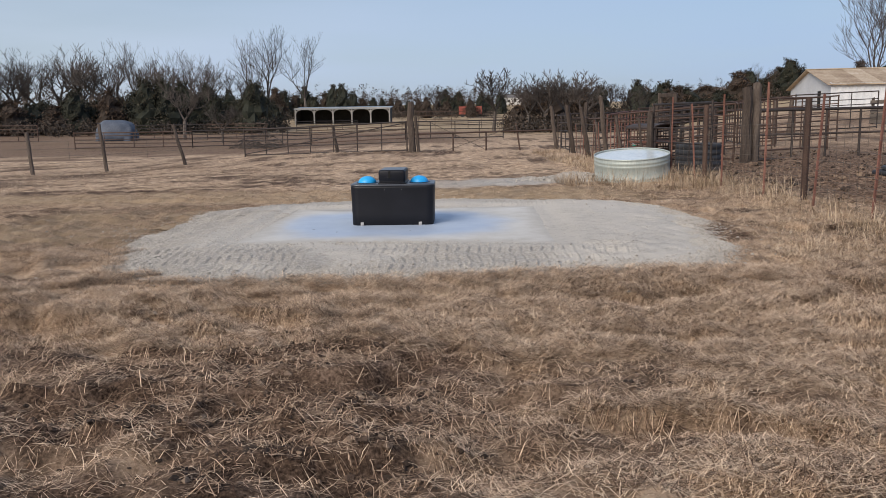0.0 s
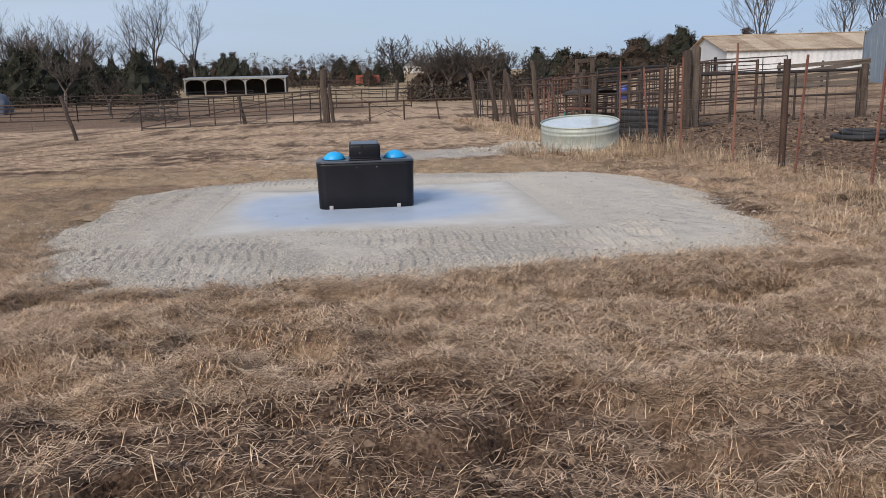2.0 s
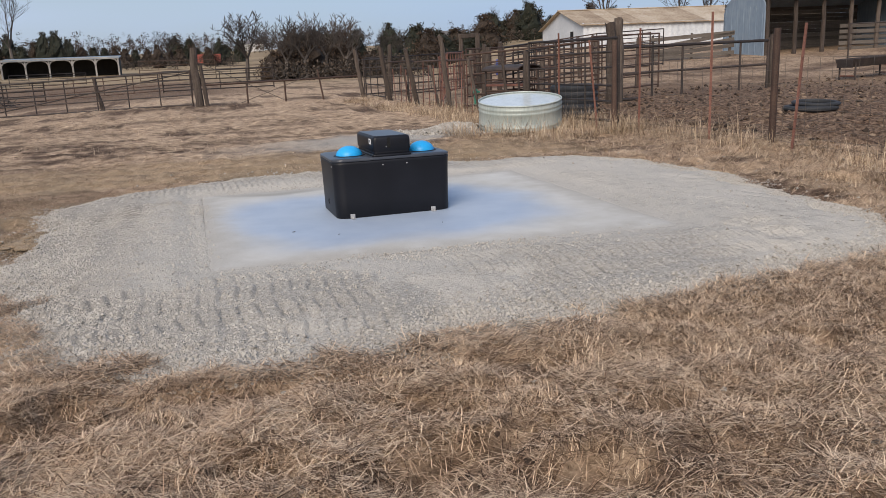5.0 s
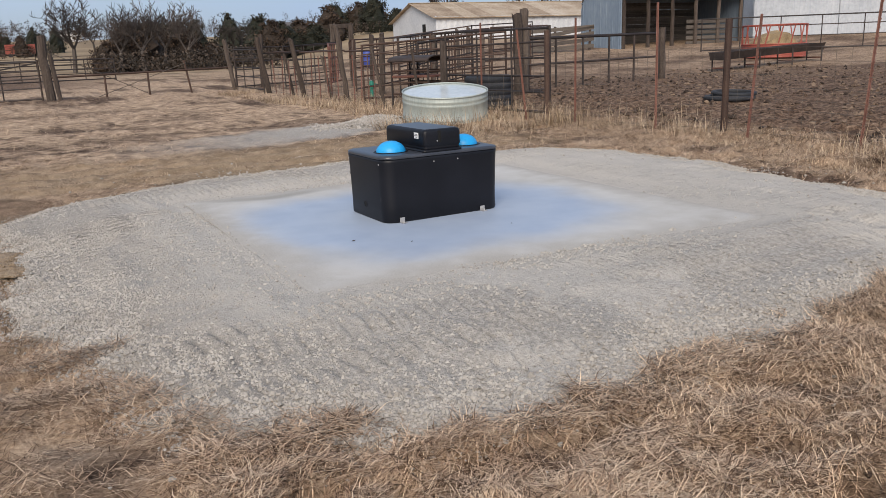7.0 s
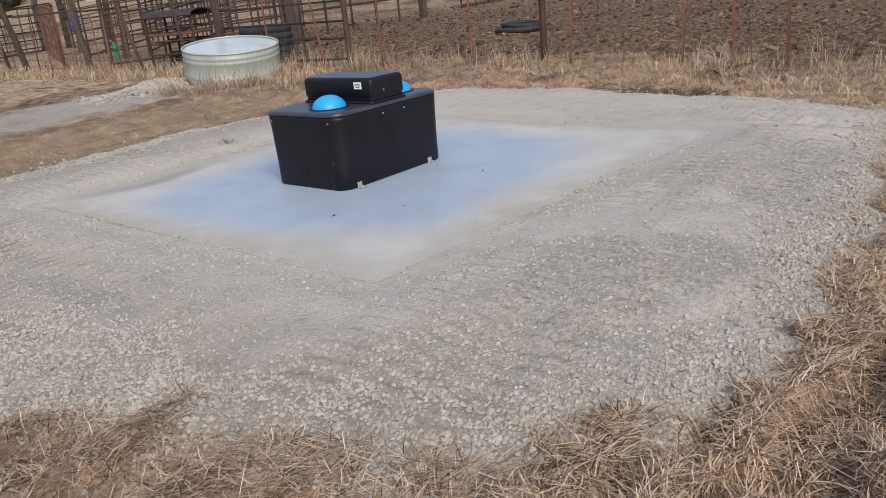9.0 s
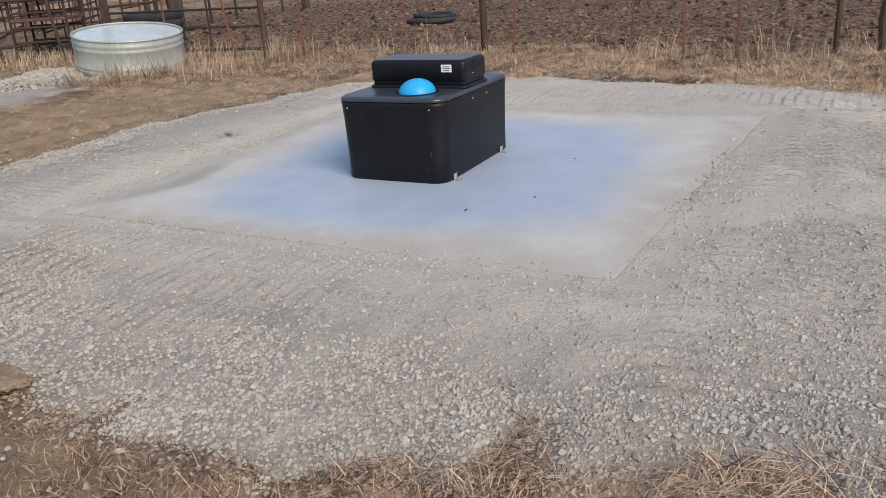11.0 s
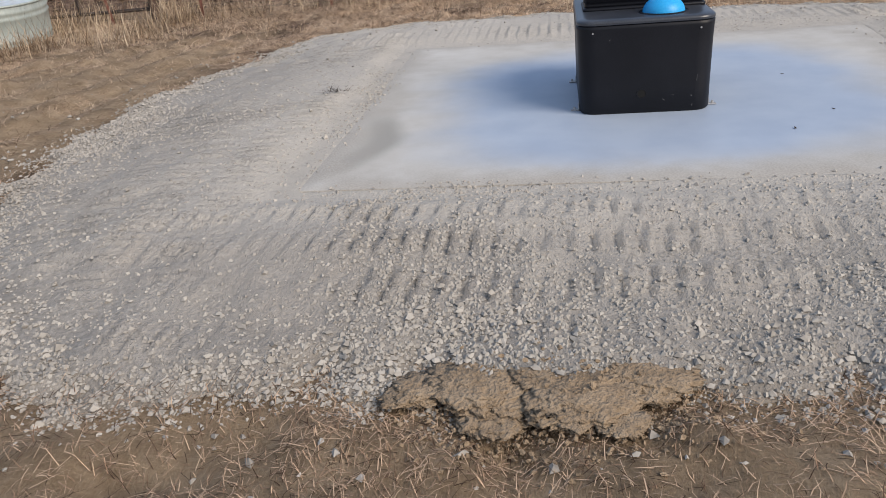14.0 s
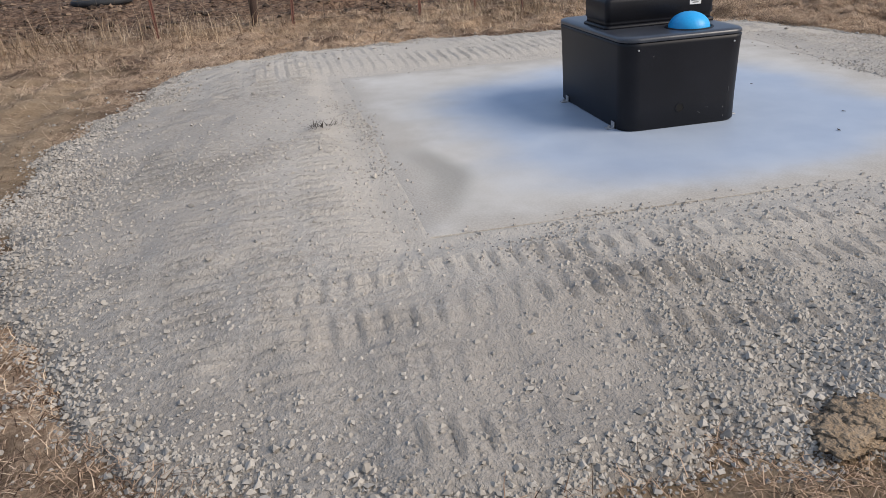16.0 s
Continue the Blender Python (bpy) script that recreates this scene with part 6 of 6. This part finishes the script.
def blades(name, x, y, z, length, width, lean, curl, mat, label, seed, heading=None, hug=False):
    """Dead grass blades: each a bent, tapering strip. lean: 0 upright, 1 flat; hug: lies over the ground's relief."""
    q = np.random.default_rng(seed)
    n = len(x)
    a = q.uniform(0, 2 * np.pi, n) if heading is None else heading
    d = np.stack((np.cos(a), np.sin(a)), 1)
    s = np.stack((-np.sin(a), np.cos(a)), 1) * width[:, None]
    t0 = lean * np.pi / 2
    t1 = np.clip(t0 + curl, 0, np.pi * 0.62)
    p0 = np.stack((x, y, z), 1)
    h1 = length * 0.5
    p1 = p0 + np.concatenate((d * (h1 * np.sin(t0))[:, None], (h1 * np.cos(t0))[:, None]), 1)
    side = q.normal(0, 0.25, n)[:, None] * np.stack((-np.sin(a), np.cos(a)), 1)
    p2 = p1 + np.concatenate(((d + side) * (h1 * np.sin(t1))[:, None], (h1 * np.cos(t1))[:, None]), 1)
    if hug:
        lift = q.uniform(0.002, 0.014, n)
        rise = np.maximum(z - rough_land(x, y), 0)
        p1[:, 2] = np.maximum(p1[:, 2], rough_land(p1[:, 0], p1[:, 1]) + lift + rise)
        p2[:, 2] = np.maximum(p2[:, 2], rough_land(p2[:, 0], p2[:, 1]) + lift + 0.7 * rise)
    else:
        p2[:, 2] = np.maximum(p2[:, 2], z + 0.004)
    s3 = np.concatenate((s, np.zeros((n, 1))), 1)
    v = np.stack((p0 - s3, p0 + s3, p1 - s3 * 0.8, p1 + s3 * 0.8, p2), 1).reshape(-1, 3)
    k = 5 * np.arange(n)[:, None]
    quad = k + np.array((0, 1, 3, 2))
    tri = k + np.array((2, 3, 4))
    return tagged(new(name, mesh_arrays(name, v, [quad, tri], M[mat])), label, "grass", kind="stuff")


def open_ground(x, y):
    """Where grass grows: none on the gravel, in the pen, and little on bare soil and clay."""
    g = ground_layers(x, y)
    return (heap_inset(x, y) < 0.05) * (1 - 0.96 * g["pen"]) * (1 - 0.70 * g["bare"]) * (1 - 0.5 * g["track"]) * (1 - g["path"])


def tufted(q, n, x0, x1, y0, y1, spread, per):
    """Points gathered in tufts."""
    m = n // per
    cx, cy = q.uniform(x0, x1, m), q.uniform(y0, y1, m)
    head = np.pi * (q.random(m) < 0.5) + 2.4 * (fbm(cx, cy, 0.9, 2, 77) - 0.5) + q.normal(0, 0.75, m)
    x = np.repeat(cx, per) + q.normal(0, spread, m * per)
    y = np.repeat(cy, per) + q.normal(0, spread, m * per)
    return x, y, np.repeat(head, per) + q.normal(0, 0.6, m * per)


def grass():
    q = np.random.default_rng(33)
    # matted grass along the way of the walk
    for i, (n, x0, x1, y0, y1, spread, per, l0, l1, w) in enumerate((
            (470000, -3.9, 4.0, 2.9, 7.8, 0.05, 18, 0.035, 0.15, 0.0015),
            (110000, -5.8, -2.6, 5.0, 10.6, 0.045, 14, 0.04, 0.17, 0.0011),
            (36000, -6.3, -3.6, 10.6, 14.8, 0.045, 8, 0.03, 0.12, 0.001),
            (140000, -10.0, 3.2, 13.4, 18.3, 0.06, 10, 0.05, 0.15, 0.0016),
            (75000, 2.6, 6.4, 6.5, 17.5, 0.06, 16, 0.06, 0.18, 0.002),
            (60000, -9, 7.0, 5.0, 18.5, 0.07, 14, 0.08, 0.22, 0.0022),
            (80000, -20, 7.0, 12.0, 40.0, 0.16, 12, 0.1, 0.26, 0.0026))):
        x, y, a = tufted(q, n, x0, x1, y0, y1, spread, per)
        grow = open_ground(x, y)
        if i < 3:
            grow = np.maximum(grow * (0.3 + 0.7 * step(mat_cover(x, y), 0.38, 0.5)), 0.3 * (heap_inset(x, y) < 0.02))
            grow = grow * (1 - 0.5 * step(y, 5.4, 4.8) * step(x, 0.5, -0.8))
        ok = q.random(len(x)) < grow
        if i >= 5:  # the coarser mats stay off the ground that the walk passes
            ok &= ~(((x > -6.3) & (x < -2.4) & (y < 15)) | ((x > -3.7) & (x < 4.1) & (y < 7.6)) | ((x > -10) & (x < 3) & (y > 13.6) & (y < 18.2)))
        x, y, a = x[ok], y[ok], a[ok]
        m = len(x)
        z = rough_land(x, y) - 0.003
        if i < 3:
            z = z + q.uniform(0, 0.085, m) * step(mat_cover(x, y), 0.42, 0.6) * (1 - 0.8 * hollows(x, y))
        lean = np.clip(q.normal(0.92, 0.09, m), 0.3, 1.05) - 0.25 * (q.random(m) < 0.03)
        old = q.random(m) < (0.22 + 0.42 * ground_layers(x, y)["bare"] + 0.2 * (x < -2.6) + 0.25 * ((y > 10.6) & (x < -3.7))) * (1.0 if i < 4 else 0.9)
        length, wide, curl = q.uniform(l0, l1, m), w * q.uniform(0.7, 1.6, m), q.uniform(-0.18, 0.5, m)
        for pick, mat, label in ((~old, "straw", "matted straw-coloured dead grass"), (old, "oldstraw", "rotting brown grass trodden into the soil")):
            if pick.any():
                blades("matted_grass", x[pick], y[pick], z[pick], length[pick], wide[pick], lean[pick], curl[pick], mat, label, 40 + i, a[pick], True)
    # short litter trodden into the bare soil on the west side
    n = 52000
    x, y = q.uniform(-6.3, -3.7, n), q.uniform(8.8, 15.0, n)
    ok = (q.random(n) < 0.25 + 0.75 * step(fbm(x, y, 1.6, 3, 85), 0.4, 0.62)) & (heap_inset(x, y) < 0.0)
    x, y = x[ok], y[ok]
    m = len(x)
    blades("straw_litter", x, y, rough_land(x, y) + 0.002, q.uniform(0.02, 0.075, m), 0.0011 * q.uniform(0.7, 1.5, m), q.uniform(0.86, 1.02, m), q.uniform(-0.2, 0.2, m), "oldstraw", "short broken straw trodden into bare soil", 71, None, True)
    # standing dead grass by the fence and the tank, and in the far field
    for i, (n, x0, x1, y0, y1, per, l0, l1, w) in enumerate((
            (42000, 3.7, 6.5, 6.0, 21.0, 16, 0.07, 0.24, 0.0024),
            (2600, 5.3, 6.4, 6.0, 20.5, 9, 0.25, 0.6, 0.0026),
            (9000, 2.6, 6.0, 17.2, 19.6, 14, 0.25, 0.6, 0.0035),
            (12000, 3.6, 6.0, 22.0, 36.0, 12, 0.15, 0.4, 0.005),
            (34000, -24, -1.5, 19.0, 33.0, 10, 0.07, 0.2, 0.0024))):
        x, y, a = tufted(q, n, x0, x1, y0, y1, 0.2 if i == 4 else 0.1, per)
        thick = step(fbm(x, y, 0.6, 3, 61 + i), 0.36, 0.6)
        free = (np.hypot(x - 4.45, y - 19.93) > 0.97) & (q.random(len(x)) < thick) & (heap_inset(x, y) < -0.5)
        x, y, a = x[free], y[free], a[free]
        m = len(x)
        blades("standing_grass", x, y, rough_land(x, y) - 0.01, q.uniform(l0, l1, m), w * q.uniform(0.6, 1.5, m), np.clip(np.abs(q.normal((0.8, 0.5, 0.48, 0.5, 0.75)[i], 0.28, m)), 0, 0.97), q.uniform(0.0, 0.8, m), "tallgrass", "standing clumps of tall dead grass", 60 + i, a)


grass()


def weed(x, y, n, h, label, seed):
    """A small dark tuft on the gravel."""
    q = np.random.default_rng(seed)
    px, py = q.normal(x, 0.035, n), q.normal(y, 0.05, n)
    ob = blades("weed_tuft", px, py, np.full(n, float(heap_height(np.array([x]), np.array([y]))[0])), q.uniform(0.4, 1.2, n) * h, np.full(n, 0.003), q.uniform(0.3, 0.95, n), q.uniform(0, 0.5, n), "brush", label, seed)
    tagged(ob, label, "weed", kind="stuff")


weed(-0.6, 13.28, 36, 0.085, "dark withered weed tuft on the gravel", 91)


def leaf(x, y, s, rz):
    bm = bmesh.new()
    pts = [(-1, 0, 0), (-0.3, 0.35, 0.12), (0.5, 0.28, 0.1), (1, 0, 0.25), (0.4, -0.3, 0.05), (-0.4, -0.3, 0.1)]
    loft(bm, [[(a * s, b * s, c * s) for a, b, c in pts], [(a * s, b * s, c * s + 0.002) for a, b, c in pts]])
    ob = part("dead_leaf", bm, M["dung"])
    ob.matrix_world = pose(x, y, 0.149, 0, 0, rz)
    tagged(ob, "small dark dead leaf on the concrete slab", "leaf", "dead leaves")


for k, (x, y, s) in enumerate(((-1.9, 10.35, 0.016), (-1.55, 10.05, 0.012), (-0.6, 10.1, 0.011))):
    leaf(x, y, s, 40 * k)
